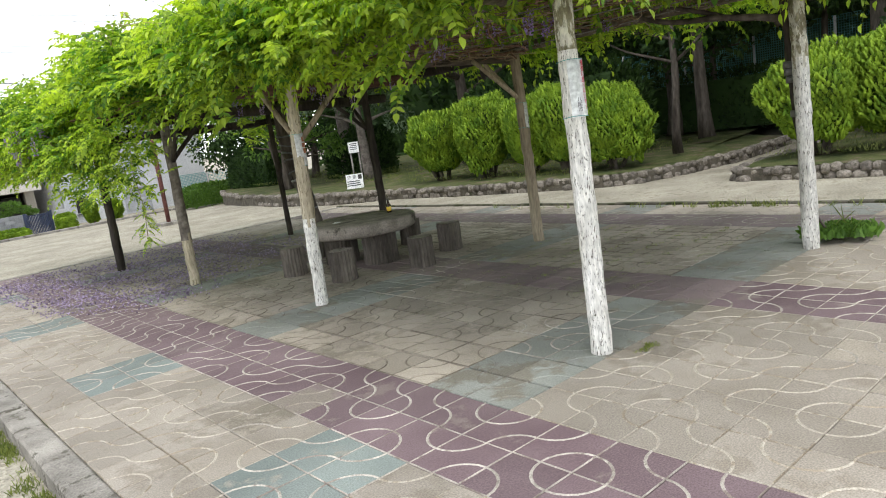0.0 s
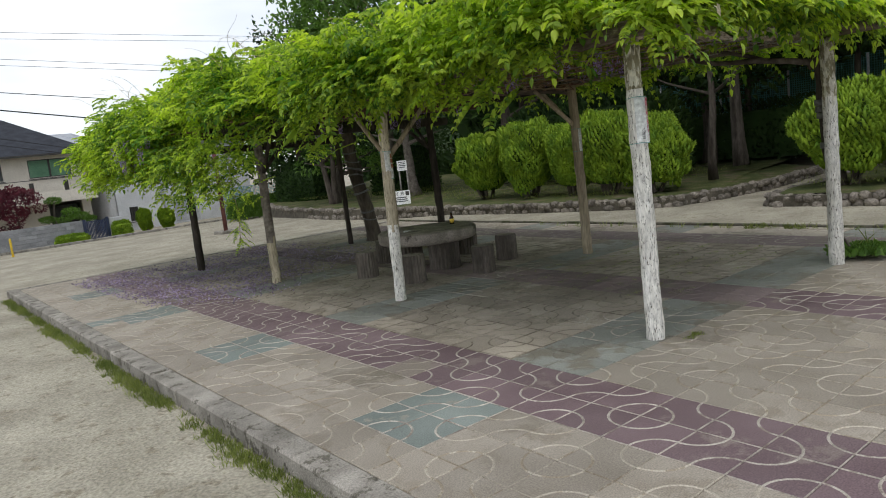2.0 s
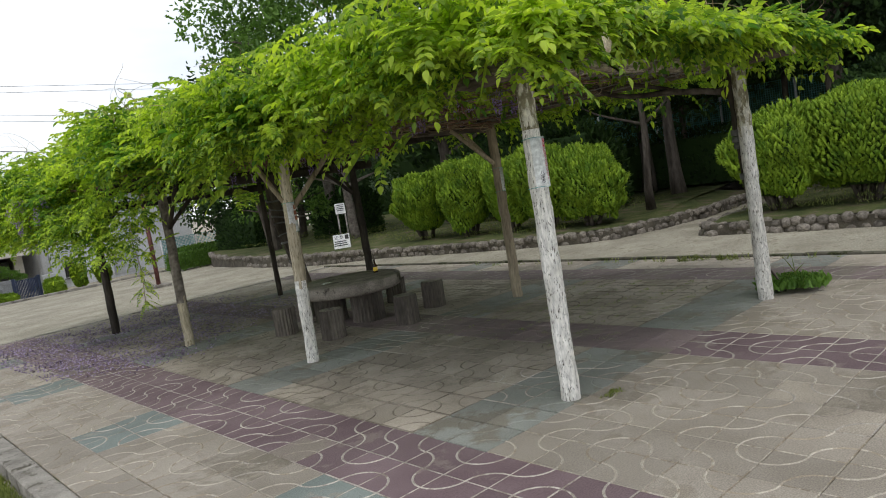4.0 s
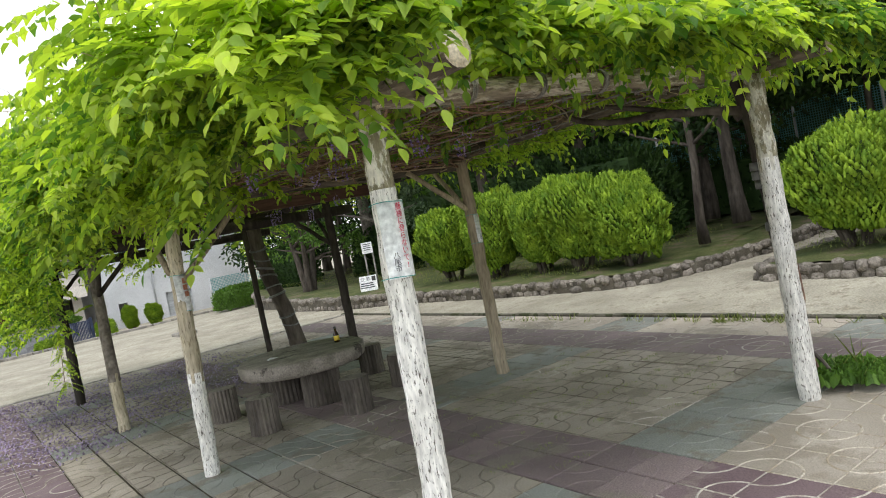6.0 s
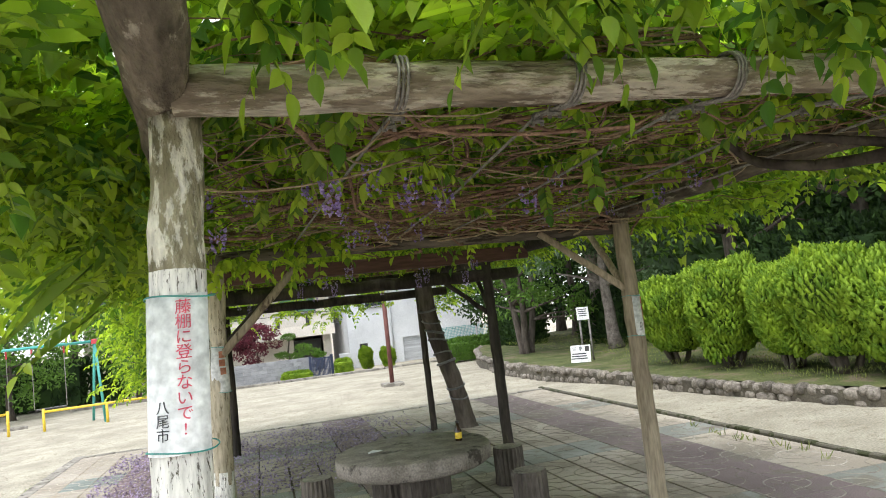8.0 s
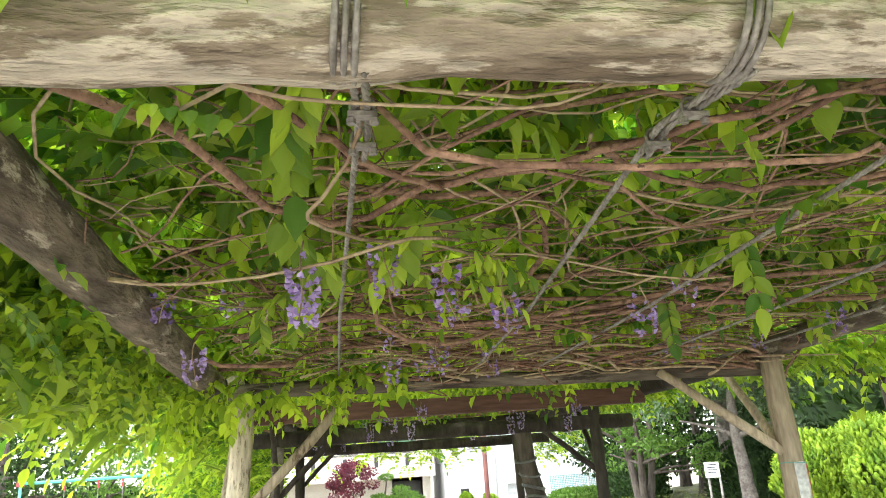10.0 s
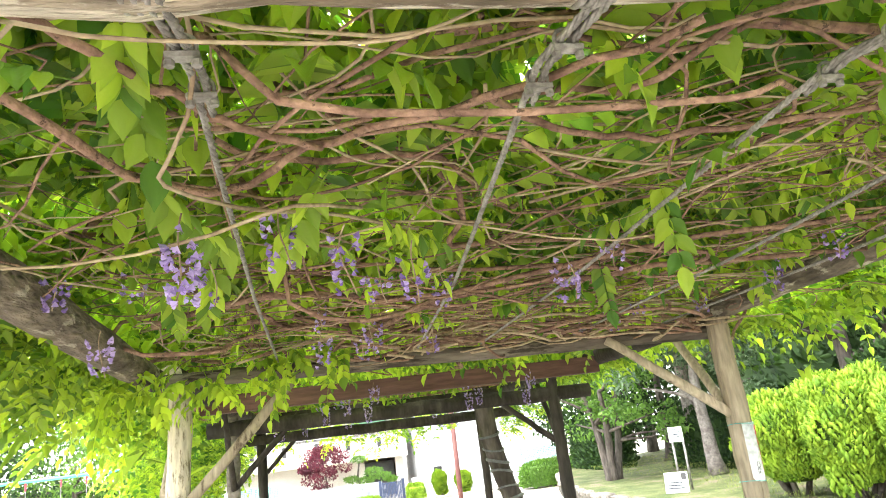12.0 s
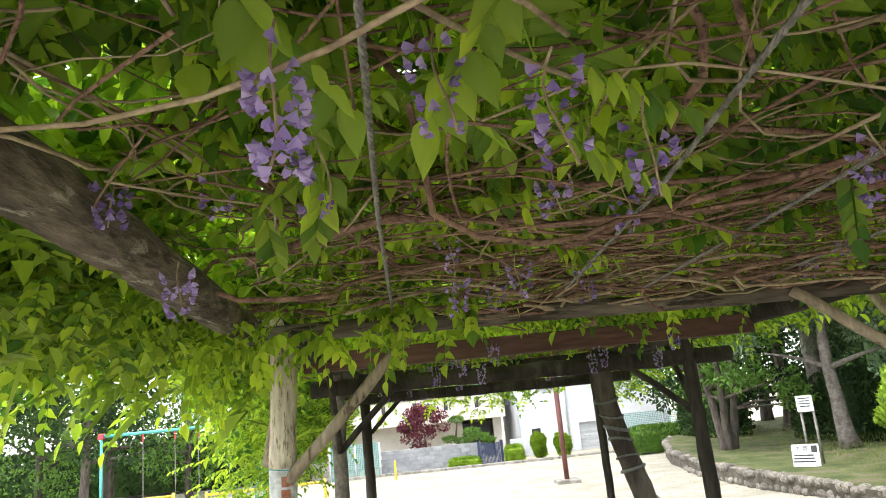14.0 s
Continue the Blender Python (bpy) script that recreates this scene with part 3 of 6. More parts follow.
# ---- the wisteria ----
rng = np.random.RandomState(11)
wisteria = thing("wisteria", "leafy wisteria in late bloom spread over the pergola", "climbing plant")


def canopy_top(x, y):
    """Height of the leaf mound over the pergola."""
    rim = np.minimum(np.minimum(x + 0.75, 3.75 - x) / 0.9, np.minimum(y + 0.75, 10.6 - y) / 0.9)
    bumps = 0.1 * np.sin(x * 2.1 + y * 1.3) + 0.08 * np.sin(y * 3.1 - x * 1.7) + 0.06 * np.sin(5.3 * x + 4.1 * y)
    return 2.21 + (0.22 + 0.44 * step(0.8, 6.5, y)) * step(0, 1, rim) + bumps * step(0, 0.6, rim) * (0.45 + 0.6 * step(1, 6, y))


def hang_low(x, y):
    """How far down the leaves hang at the rim."""
    z = np.where(x < 0.3, 1.78 - 0.14 * np.sin(y * 1.9 + 0.4) - 0.34 * step(5.0, 7, y), 2.1)
    z = np.where((y < 0.3) & (x > -0.3), 2.24, np.where((y < 0.8) & (x < 0.3), 1.98, z))
    return np.where(y > 9.3, 1.6, z)


def clumped(q, g, keep=0.0):
    """Which places lie in the clumps of growth: leaves gather in bunches with gaps between."""
    val = np.array([noise.noise(Vector(a) * 2.6) + 0.5 * noise.noise(Vector(a) * 6.0) for a in q])
    return val + g.normal(0, 0.1, len(q)) > keep


# over the top
n = 12800
x, y = rng.uniform(-0.75, 3.75, n), rng.uniform(-0.75, 10.6, n)
z = canopy_top(x, y) - np.abs(rng.normal(0, 0.13, n))
z = np.maximum(z, 2.2)
ang = rng.uniform(0, 2 * np.pi, n)
cx, cy = x - 1.45, (y - 4.9) * 0.4
out = np.stack([np.cos(ang) + 0.5 * cx, np.sin(ang) + 0.5 * cy, rng.uniform(0.1, 1.0, n)], 1)
sel = ~((np.abs(x - 0.1) < 0.22) & (y < -0.2) & (z < 2.36)) & clumped(np.stack([x, y, z], 1), rng, -0.13)
x, y, z, out, n = x[sel], y[sel], z[sel], out[sel], sel.sum()
top_leaves = pinnate(rng, np.stack([x, y, z], 1), out, rng.uniform(0.17, 0.29, n), rng.uniform(0.1, 0.5, n), 4, 0.07, 0.54, (0.0, 0.3), True)
part("foliage", blades_mesh("foliage", top_leaves, 6, LEAF_FACES, WISTERIA), (), wisteria)["kind"] = "stuff"

# round the rim
n = 10600
s = rng.uniform(0, 30.7, n)
px = np.select([s < 11.35, s < 15.85, s < 27.2], [-0.24 - 0.2 * step(4, 7, s - 0.75), s - 11.35 - 0.75 + 0.0, 3.5 + 0 * s], s - 27.2 - 0.75)
py = np.select([s < 11.35, s < 15.85, s < 27.2], [s - 0.75, -0.45 + 0 * s, s - 15.85 - 0.75], 10.3 + 0 * s)
nxn = np.select([s < 11.35, s < 15.85, s < 27.2], [-1 + 0 * s, 0 * s, 1 + 0 * s], 0 * s)
nyn = np.select([s < 11.35, s < 15.85, s < 27.2], [0 * s, -1 + 0 * s, 0 * s], 1 + 0 * s)
low, high = hang_low(px, py), canopy_top(px - nxn * 0.5, py - nyn * 0.5)
f = rng.beta(1.6, 1.1, n)
z = low + (high - low) * f
bulge = 0.08 + 0.32 * np.sin(np.pi * np.clip(f, 0, 1)) + 0.13 * np.sin(s * 2.3) + 0.2 * step(7, 9, py) * (px < 0.5) + rng.normal(0, 0.1, n)
inset = rng.uniform(-0.35, 0.0, n)
p = np.stack([px + nxn * (bulge + inset), py + nyn * (np.where(nyn < 0, 0.35 * bulge, bulge) + inset), z], 1)
out = np.stack([nxn + rng.normal(0, 0.7, n), nyn + rng.normal(0, 0.7, n), rng.uniform(-0.45, 0.5, n)], 1)
sel = ~((np.abs(p[:, 0] - 0.1) < 0.2) & (p[:, 1] < -0.2) & (p[:, 2] < 2.42)) & clumped(p, rng, 0.02)
# none grows in under the first bay
sel &= ~((px < 0.0) & (p[:, 0] > -0.22) & (p[:, 1] > -0.15) & (p[:, 1] < 3.3) & (p[:, 2] < 2.14))
out[:, 0] = np.where(px < 0.0, np.minimum(out[:, 0], 0.1), out[:, 0])
p, out, n = p[sel], out[sel], sel.sum()
length, droop = rng.uniform(0.17, 0.3, n), np.where(rng.uniform(0, 1, n) < 0.15, rng.uniform(0.6, 1.1, n), rng.uniform(0.05, 0.42, n))
near = (p[:, 1] < 3.6) & (p[:, 0] < 3.3)
rim_leaves = pinnate(rng, p[near], out[near], length[near], droop[near], 6, 0.052, 0.52, (0.0, 0.22), "fine")
part("foliage", blades_mesh("foliage", rim_leaves, 12, FINE_FACES, WISTERIA), (), wisteria)["kind"] = "stuff"
rim_leaves = pinnate(rng, p[~near], out[~near], length[~near], droop[~near], 5, 0.06, 0.52, (0.0, 0.22), True)
part("foliage", blades_mesh("foliage", rim_leaves, 6, LEAF_FACES, WISTERIA), (), wisteria)["kind"] = "stuff"

# denser growth over the far bays and down their outer side
n = 2500
p = np.stack([rng.uniform(-0.2, 3.2, n), rng.uniform(3.2, 9.8, n), rng.uniform(2.2, 2.5, n)], 1)
out = np.stack([rng.normal(0, 0.8, n), rng.normal(0, 0.8, n), rng.uniform(-0.3, 0.4, n)], 1)
far_leaves = pinnate(rng, p, out, rng.uniform(0.17, 0.27, n), rng.uniform(0.1, 0.5, n), 5, 0.066, 0.55, (0.0, 0.6), True)
part("foliage", blades_mesh("foliage", far_leaves, 6, LEAF_FACES, WISTERIA), (), wisteria)["kind"] = "stuff"
n = 2200
p = np.stack([rng.uniform(-1.05, -0.2, n), rng.uniform(6.2, 10.2, n), rng.uniform(1.5, 2.4, n)], 1)
p = p[clumped(p, rng, 0.0)]
n = len(p)
out = np.stack([rng.normal(-0.5, 0.7, n), rng.normal(0.2, 0.7, n), rng.uniform(-0.4, 0.5, n)], 1)
far_leaves = pinnate(rng, p, out, rng.uniform(0.16, 0.26, n), rng.uniform(0.1, 0.5, n), 5, 0.058, 0.52, (0.0, 0.3), True)
part("foliage", blades_mesh("foliage", far_leaves, 6, LEAF_FACES, WISTERIA), (), wisteria)["kind"] = "stuff"

# thick growth on the outer side of the first bay, and sprays over the front beam
n = 800
p = np.stack([rng.uniform(-0.85, -0.1, n), rng.uniform(0.35, 3.4, n), rng.uniform(1.98, 2.45, n)], 1)
out = np.stack([rng.normal(-0.4, 0.7, n), rng.normal(0, 0.7, n), rng.uniform(-0.4, 0.5, n)], 1)
side_leaves = pinnate(rng, p, out, rng.uniform(0.15, 0.26, n), rng.uniform(0.1, 0.5, n), 5, 0.058, 0.52, (0.0, 0.5), True)
part("foliage", blades_mesh("foliage", side_leaves, 6, LEAF_FACES, WISTERIA), (), wisteria)["kind"] = "stuff"
n = 110
p = np.stack([rng.uniform(0.22, 3.0, n), rng.uniform(-0.3, -0.05, n), rng.uniform(2.22, 2.42, n)], 1)
p[:, 2] += 0.12 * ((p[:, 0] > 0.3) & (p[:, 0] < 1.4))
out = np.stack([rng.normal(0, 0.5, n), rng.uniform(-0.9, 0.1, n), rng.uniform(-0.8, 0.3, n)], 1)
front_leaves = pinnate(rng, p, out, rng.uniform(0.16, 0.28, n), rng.uniform(0.2, 0.8, n), 5, 0.066, 0.54, (0.2, 1.0), "fine")
part("foliage", blades_mesh("foliage", front_leaves, 12, FINE_FACES, WISTERIA), (), wisteria)["kind"] = "stuff"

# sprays hanging over the first cross beam and by its post
n = 40
p = np.stack([rng.uniform(-0.25, 0.9, n), rng.uniform(2.6, 2.95, n), rng.uniform(2.0, 2.16, n)], 1)
out = np.stack([rng.normal(0, 0.6, n), rng.uniform(-0.8, 0.2, n), rng.uniform(-0.6, 0.2, n)], 1)
cross_leaves = pinnate(rng, p, out, rng.uniform(0.15, 0.24, n), rng.uniform(0.2, 0.6, n), 5, 0.06, 0.54, (0.5, 1.4), "fine")
part("foliage", blades_mesh("foliage", cross_leaves, 12, FINE_FACES, WISTERIA), (), wisteria)["kind"] = "stuff"
n = 700
p = np.stack([rng.uniform(-0.9, 0.1, n), rng.uniform(-0.3, 4.0, n), rng.uniform(2.4, 2.62, n)], 1)
out = np.stack([rng.normal(-0.2, 0.8, n), rng.normal(0, 0.8, n), rng.uniform(-0.2, 0.4, n)], 1)
roof_leaves = pinnate(rng, p, out, rng.uniform(0.17, 0.27, n), rng.uniform(0.1, 0.5, n), 5, 0.062, 0.52, (0.0, 0.6), True)
part("foliage", blades_mesh("foliage", roof_leaves, 6, LEAF_FACES, WISTERIA), (), wisteria)["kind"] = "stuff"

# a second layer above the first bay
n = 900
p = np.stack([rng.uniform(0.0, 3.2, n), rng.uniform(-0.1, 3.4, n), rng.uniform(2.42, 2.6, n)], 1)
out = np.stack([rng.normal(0, 0.8, n), rng.normal(0, 0.8, n), rng.uniform(-0.3, 0.2, n)], 1)
upper_leaves = pinnate(rng, p, out, rng.uniform(0.17, 0.28, n), rng.uniform(0.0, 0.3, n), 5, 0.066, 0.6, (0.1, 1.0), True)
part("foliage", blades_mesh("foliage", upper_leaves, 6, LEAF_FACES, WISTERIA), (), wisteria)["kind"] = "stuff"

# hanging below the vines
n = 2700
x, y = rng.uniform(0.25, 3.0, n), np.where(rng.uniform(0, 1, n) < 0.8, rng.uniform(0.1, 2.9, n), rng.uniform(3, 9.5, n))
p = np.stack([x, y, np.where((rng.uniform(0, 1, n) < 0.03) & (y < 2.3), rng.uniform(2.14, 2.22, n), rng.uniform(2.33, 2.52, n)) + 0.1 * (y > 3)], 1)
out = np.stack([rng.normal(0, 0.7, n), rng.normal(0, 0.7, n), rng.uniform(-0.5, 0.4, n)], 1)
under_leaves = pinnate(rng, p, out, rng.uniform(0.17, 0.27, n), rng.uniform(0.0, 0.3, n), 5, 0.06, 0.56, (0.5, 1.4), "fine")
part("foliage", blades_mesh("foliage", under_leaves, 12, FINE_FACES, WISTERIA), (), wisteria)["kind"] = "stuff"

# woody stems
for i in range(26):
    y0 = rng.uniform(0.05, 2.9)
    a, b = (rng.uniform(0.12, 0.7), y0, rng.uniform(2.17, 2.28)), (rng.uniform(2.0, 3.1), y0 + rng.normal(0, 1.0), rng.uniform(2.14, 2.28))
    r0 = rng.uniform(0.004, 0.0095) if i > 6 else rng.uniform(0.008, 0.0105)
    line = wander(rng, a, b, 22, 0.45)
    line[:, 1] = np.maximum(line[:, 1], rng.uniform(0.12, 0.3))
    line[:, 2] += 0.22 * step(0.8, 1.0, np.linspace(0, 1, 22)) + 0.12 * step(0.15, 0.0, np.linspace(0, 1, 22))
    part("stem", Geo().tube(line, np.linspace(r0, r0 * 0.55, 22), 8, rough=0.12, seed=i), BARK, wisteria, smooth=True)
for run, r0 in ((((0.2, 0.12), (0.36, 0.3), (0.46, 0.58), (0.62, 0.67), (0.76, 0.5), (0.98, 0.33), (1.24, 0.15)), 0.0085), (((0.3, 0.1), (0.45, 0.15), (0.6, 0.33), (0.76, 0.5)), 0.0075),
                (((0.98, 0.33), (1.08, 0.45), (1.3, 0.5), (1.7, 0.42), (2.3, 0.6)), 0.007), (((0.2, 1.9), (0.6, 1.6), (1.1, 1.75), (1.6, 1.35), (2.4, 1.2)), 0.0105), (((0.9, 2.7), (1.2, 1.9), (1.9, 1.5), (2.7, 1.6)), 0.011)):
    k = np.linspace(0, len(run) - 1, 26)
    line = np.stack([np.interp(k, range(len(run)), [q_[j] for q_ in run]) for j in (0, 1)] + [2.13 + 0.015 * np.sin(k * 2.1)], 1)
    line[1:-1] = (line[:-2] + line[1:-1] * 2 + line[2:]) / 4 + rng.normal(0, 0.004, (24, 3))
    part("stem", Geo().tube(line, np.linspace(r0, r0 * 0.75, 26), 9, rough=0.1, seed=int(r0 * 9000)), BARK, wisteria, smooth=True)
web = Geo()
for i in range(360):
    a = np.array((rng.uniform(0.2, 3.0), rng.uniform(0.0, 3.0), rng.uniform(2.13, 2.36)))
    th = rng.normal(0, 0.75) + (math.pi if rng.uniform() < 0.5 else 0)
    ln = rng.uniform(0.6, 1.7)
    b = a + (ln * math.cos(th), ln * math.sin(th), rng.normal(0, 0.05))
    b[0], b[2] = max(b[0], 0.14), max(b[2], 2.12)
    r0 = rng.uniform(0.0016, 0.0048)
    a[2], b[2] = 2.11 + (a[2] - 2.11) * 0.75, 2.11 + (b[2] - 2.11) * 0.75
    line, radii = wander(rng, a, b, 14, 0.2), np.linspace(r0, r0 * 0.6, 14)
    line[:, 1] = np.maximum(line[:, 1], 0.1)
    if i < 250:
        part("stem", Geo().tube(line, radii, 6, rough=0.1, seed=i), BARK if i % 3 else TWIG, wisteria, smooth=True)
    else:
        web.tube(line, radii * 0.8, 5, k=i % 2)
for i in range(46):
    x0 = rng.uniform(0.9, 2.7)
    a, b = (x0, rng.uniform(2.5, 3.05), rng.uniform(2.06, 2.16)), (x0 + rng.uniform(0.3, 0.9) * rng.choice([-1, 1]), rng.uniform(2.5, 3.05), rng.uniform(2.04, 2.14))
    web.tube(wander(rng, a, b, 12, 0.2), rng.uniform(0.003, 0.009), 6, k=i % 2)
tagged(part("stem_tangle", web, (BARK, TWIG), wisteria, smooth=True), kind="stuff")
for i in range(44):
    s_ = rng.uniform(0, 11)
    a = np.array((-0.6, s_ - 0.6, canopy_top(0.0, s_) - 0.1)) if i % 3 else np.array((rng.uniform(-0.6, 3.4), -0.55, 2.4))
    b = a + (rng.uniform(-0.7, 0.1), rng.uniform(-0.7, 0.4), rng.uniform(0.05, 0.5))
    part("stem", Geo().tube(wander(rng, a, b, 9, 0.1, -0.06), np.linspace(0.0035, 0.0012, 9), 5), TWIG, wisteria, smooth=True)
back = Geo()
for i in range(230):
    a = np.array((rng.uniform(-0.4, 3.0), rng.uniform(3.0, 9.6), rng.uniform(2.12, 2.4)))
    th = rng.uniform(0, 6.28)
    b = a + (rng.uniform(0.5, 1.5) * math.cos(th), rng.uniform(0.5, 1.5) * math.sin(th), rng.normal(0, 0.05))
    b = np.clip(b, (-0.3, 2.9, 2.1), (3.1, 9.7, 2.4))
    back.tube(wander(rng, a, b, 9, 0.16), rng.uniform(0.004, 0.014), 5)
tagged(part("stem_tangle", back, BARK, wisteria, smooth=True), kind="stuff")

# ---- table and stools ----
TC = (1.47, 4.28)
table = thing("garden_table", "round concrete table moulded like a sawn log slab", "table", at=pose(TC[0], TC[1], 0))
prof = [(0.6, 0.355), (0.632, 0.375), (0.642, 0.43), (0.64, 0.485), (0.622, 0.5), (0.3, 0.503), (0.02, 0.503)]
part("tabletop", Geo().lathe(prof, 48, wobble=0.012, seed=3), CONCRETE_TOP, table, smooth=True)


def ridged(r, h, seed, z0=0.0, n=44):
    g = np.random.RandomState(seed)
    geo = Geo()
    ang = np.linspace(0, 2 * np.pi, n, endpoint=False)
    ridge = 1 + 0.05 * np.where(np.arange(n) % 2, -1, 1) * g.uniform(0.4, 1.2, n)
    rows = [(0.0, 1.03), (0.3, 0.99), (0.6, 1.0), (0.93, 1.0), (1.0, 0.95)]
    vs = [(r * k * (ridge[j] + g.normal(0, 0.006)) * math.cos(a), r * k * ridge[j] * math.sin(a), z0 + h * t) for t, k in rows for j, a in enumerate(ang)]
    fs = [(i * n + j, i * n + (j + 1) % n, (i + 1) * n + (j + 1) % n, (i + 1) * n + j) for i in range(len(rows) - 1) for j in range(n)]
    geo.add(vs, fs, 0)
    geo.f += [list(range((len(rows) - 1) * n, len(rows) * n)), list(reversed(range(n)))]
    geo.s += [1, 0]
    return geo


for i, (x, y) in enumerate(((0.02, -0.27), (-0.12, 0.3))):
    part("leg", ridged(0.19, 0.37, 35 + i, n=52), (CONCRETE_DARK, CONCRETE_TOP), table, at=pose(x, y, 0))
first = None
for i, (x, y) in enumerate(((0.70, 4.60), (0.72, 3.66), (1.44, 3.24), (2.2, 3.6), (2.4, 4.55), (1.5, 5.3))):
    if first is None:
        first = thing("stool", "low grey concrete stool moulded like a tree stump", "stool", at=pose(x, y, 0), group="stools round the table")
        part("stump", ridged(0.13, 0.32, 9), (CONCRETE_DARK, CONCRETE_TOP), first)
    else:
        copy_thing(first, pose(x, y, 0, 0, 0, 70 * i))

# ---- raised beds behind low walls of rounded stones ----
def spaced(points, gap):
    """Places every gap metres along a line, with the heading there."""
    p = np.array(points, float)
    d = np.r_[0, np.cumsum(np.linalg.norm(np.diff(p, axis=0), axis=1))]
    t = np.arange(gap / 2, d[-1], gap)
    q = np.stack([np.interp(t, d, p[:, i]) for i in range(2)], 1)
    h = np.stack([np.interp(t + 0.05, d, p[:, i]) for i in range(2)], 1) - q
    return q, np.arctan2(h[:, 1], h[:, 0])


def pebble(seed):
    """A rounded stone about 1 m across, to be scaled."""
    g = np.random.RandomState(seed)
    bm = bmesh.new()
    bmesh.ops.create_icosphere(bm, subdivisions=2, radius=0.5)
    for v in bm.verts:
        c = v.co
        k = max(abs(c.x), abs(c.y), abs(c.z))
        v.co = (c * 0.55 + Vector([math.copysign(min(abs(a), 0.42), a) for a in (c / k * 0.5)]) * 0.45) * (1 + 0.12 * noise.noise(c * 2.5 + Vector((seed * 7.0, 0, 0))) + g.normal(0, 0.012))
    me = bpy.data.meshes.new("stone")
    bm.to_mesh(me)
    bm.free()
    me.materials.append(STONE)
    me.polygons.foreach_set("use_smooth", [True] * len(me.polygons))
    return me


PEBBLES = [pebble(i) for i in range(8)]
LINE_A = [(8.3, 22.5), (7.4, 20.5), (6.5, 17.5), (6.0, 14.5), (6.05, 12.3), (6.2, 10.4), (6.3, 8.5), (6.4, 7.2), (6.6, 5.8), (6.8, 4.8), (7.3, 4.15), (8.3, 3.75), (9.6, 3.55), (12.5, 3.7)]
LINE_B = [(12.0, 2.6), (9.6, 2.55), (8.2, 2.6), (7.25, 2.65), (7.0, 2.4), (7.0, 1.3), (7.05, 0.3), (7.2, -1.6), (7.4, -6.0), (7.6, -11.0)]


def stone_wall(name, line, back, label):
    wall = thing(name, label, "stone wall", kind="structure")
    core, fs = [], []
    q, a = spaced(line, 0.15)
    for (x, y), h in zip(q, a):
        nxx, nyy = -math.sin(h) * back, math.cos(h) * back
        zt = 0.16
        core += [(x + nxx * 0.05, y + nyy * 0.05, -0.3), (x + nxx * 0.05, y + nyy * 0.05, zt), (x + nxx * 0.24, y + nyy * 0.24, zt), (x + nxx * 0.24, y + nyy * 0.24, -0.3)]
    for i in range(len(q) - 1):
        fs += [(4 * i + k, 4 * i + k + 1, 4 * i + k + 5, 4 * i + k + 4) for k in range(3)]
    part("mortar", Geo().add(core, fs), MORTAR, wall)
    g = np.random.RandomState(len(line))
    for course, (gap, z, tall) in enumerate(((0.19, 0.02, 0.17), (0.16, 0.13, 0.14))):
        q, a = spaced(line, gap)
        for (x, y), h in zip(q, a):
            if course == 0 and y > 16 or y < -5:
                continue
            w = gap * g.uniform(0.85, 1.25)
            off = 0.1 + g.uniform(-0.02, 0.03)
            zg = ground_z(x, y) * 0.8
            m = Matrix.LocRotScale((x - math.sin(h) * back * off + g.uniform(-0.03, 0.03), y + math.cos(h) * back * off + g.uniform(-0.03, 0.03), z + zg * (1 - course) + g.uniform(-0.02, 0.02)),
                                   Euler((g.uniform(-0.2, 0.2), g.uniform(-0.2, 0.2), h)), (w, 0.2 * g.uniform(0.8, 1.2), tall * g.uniform(0.85, 1.2)))
            part("stone", PEBBLES[g.randint(8)], (), wall, at=m)
    return wall


stone_wall("wall_bed_north", LINE_A, 1, "low retaining wall of rounded grey field stones")
stone_wall("wall_bed_south", LINE_B, 1, "low retaining wall of rounded field stones")


def lawn(name, line, back, far, label):
    """The raised ground behind a wall: rises gently away from it."""
    q, a = spaced(line, 0.3)
    rows = [0.16, 0.5, 1.0, 1.8, 3.0, 5.0]
    vs, fs = [], []
    for r, d in enumerate(rows):
        t = d / rows[-1]
        for (x, y), h in zip(q, a):
            px_, py_ = x - math.sin(h) * back * min(d, 0.5), y + math.cos(h) * back * min(d, 0.5)
            fx, fy = far(x, y)
            vs.append((px_ + (fx - px_) * t * (d > 0.4), py_ + (fy - py_) * t * (d > 0.4), 0.17 + 0.22 * t + 0.03 * noise.noise((x * 2, y * 2, d))))
    m = len(q)
    fs = [(r * m + i, r * m + i + 1, (r + 1) * m + i + 1, (r + 1) * m + i) for r in range(len(rows) - 1) for i in range(m - 1)]
    return tagged(part(name, Geo().add(vs, fs), GRASS_SOIL, smooth=True), label, "lawn", kind="structure")


lawn("ground_bed_north", LINE_A, 1, lambda x, y: (24.0, 6.0 + (y - 3.5) * 1.4 + max(0, 2 * (x - 8))), "thin worn lawn of the raised bed")
lawn("ground_bed_south", LINE_B, 1, lambda x, y: (24.0, min(y * 1.2 - 2, 2.6)), "thin worn lawn of the raised bed")


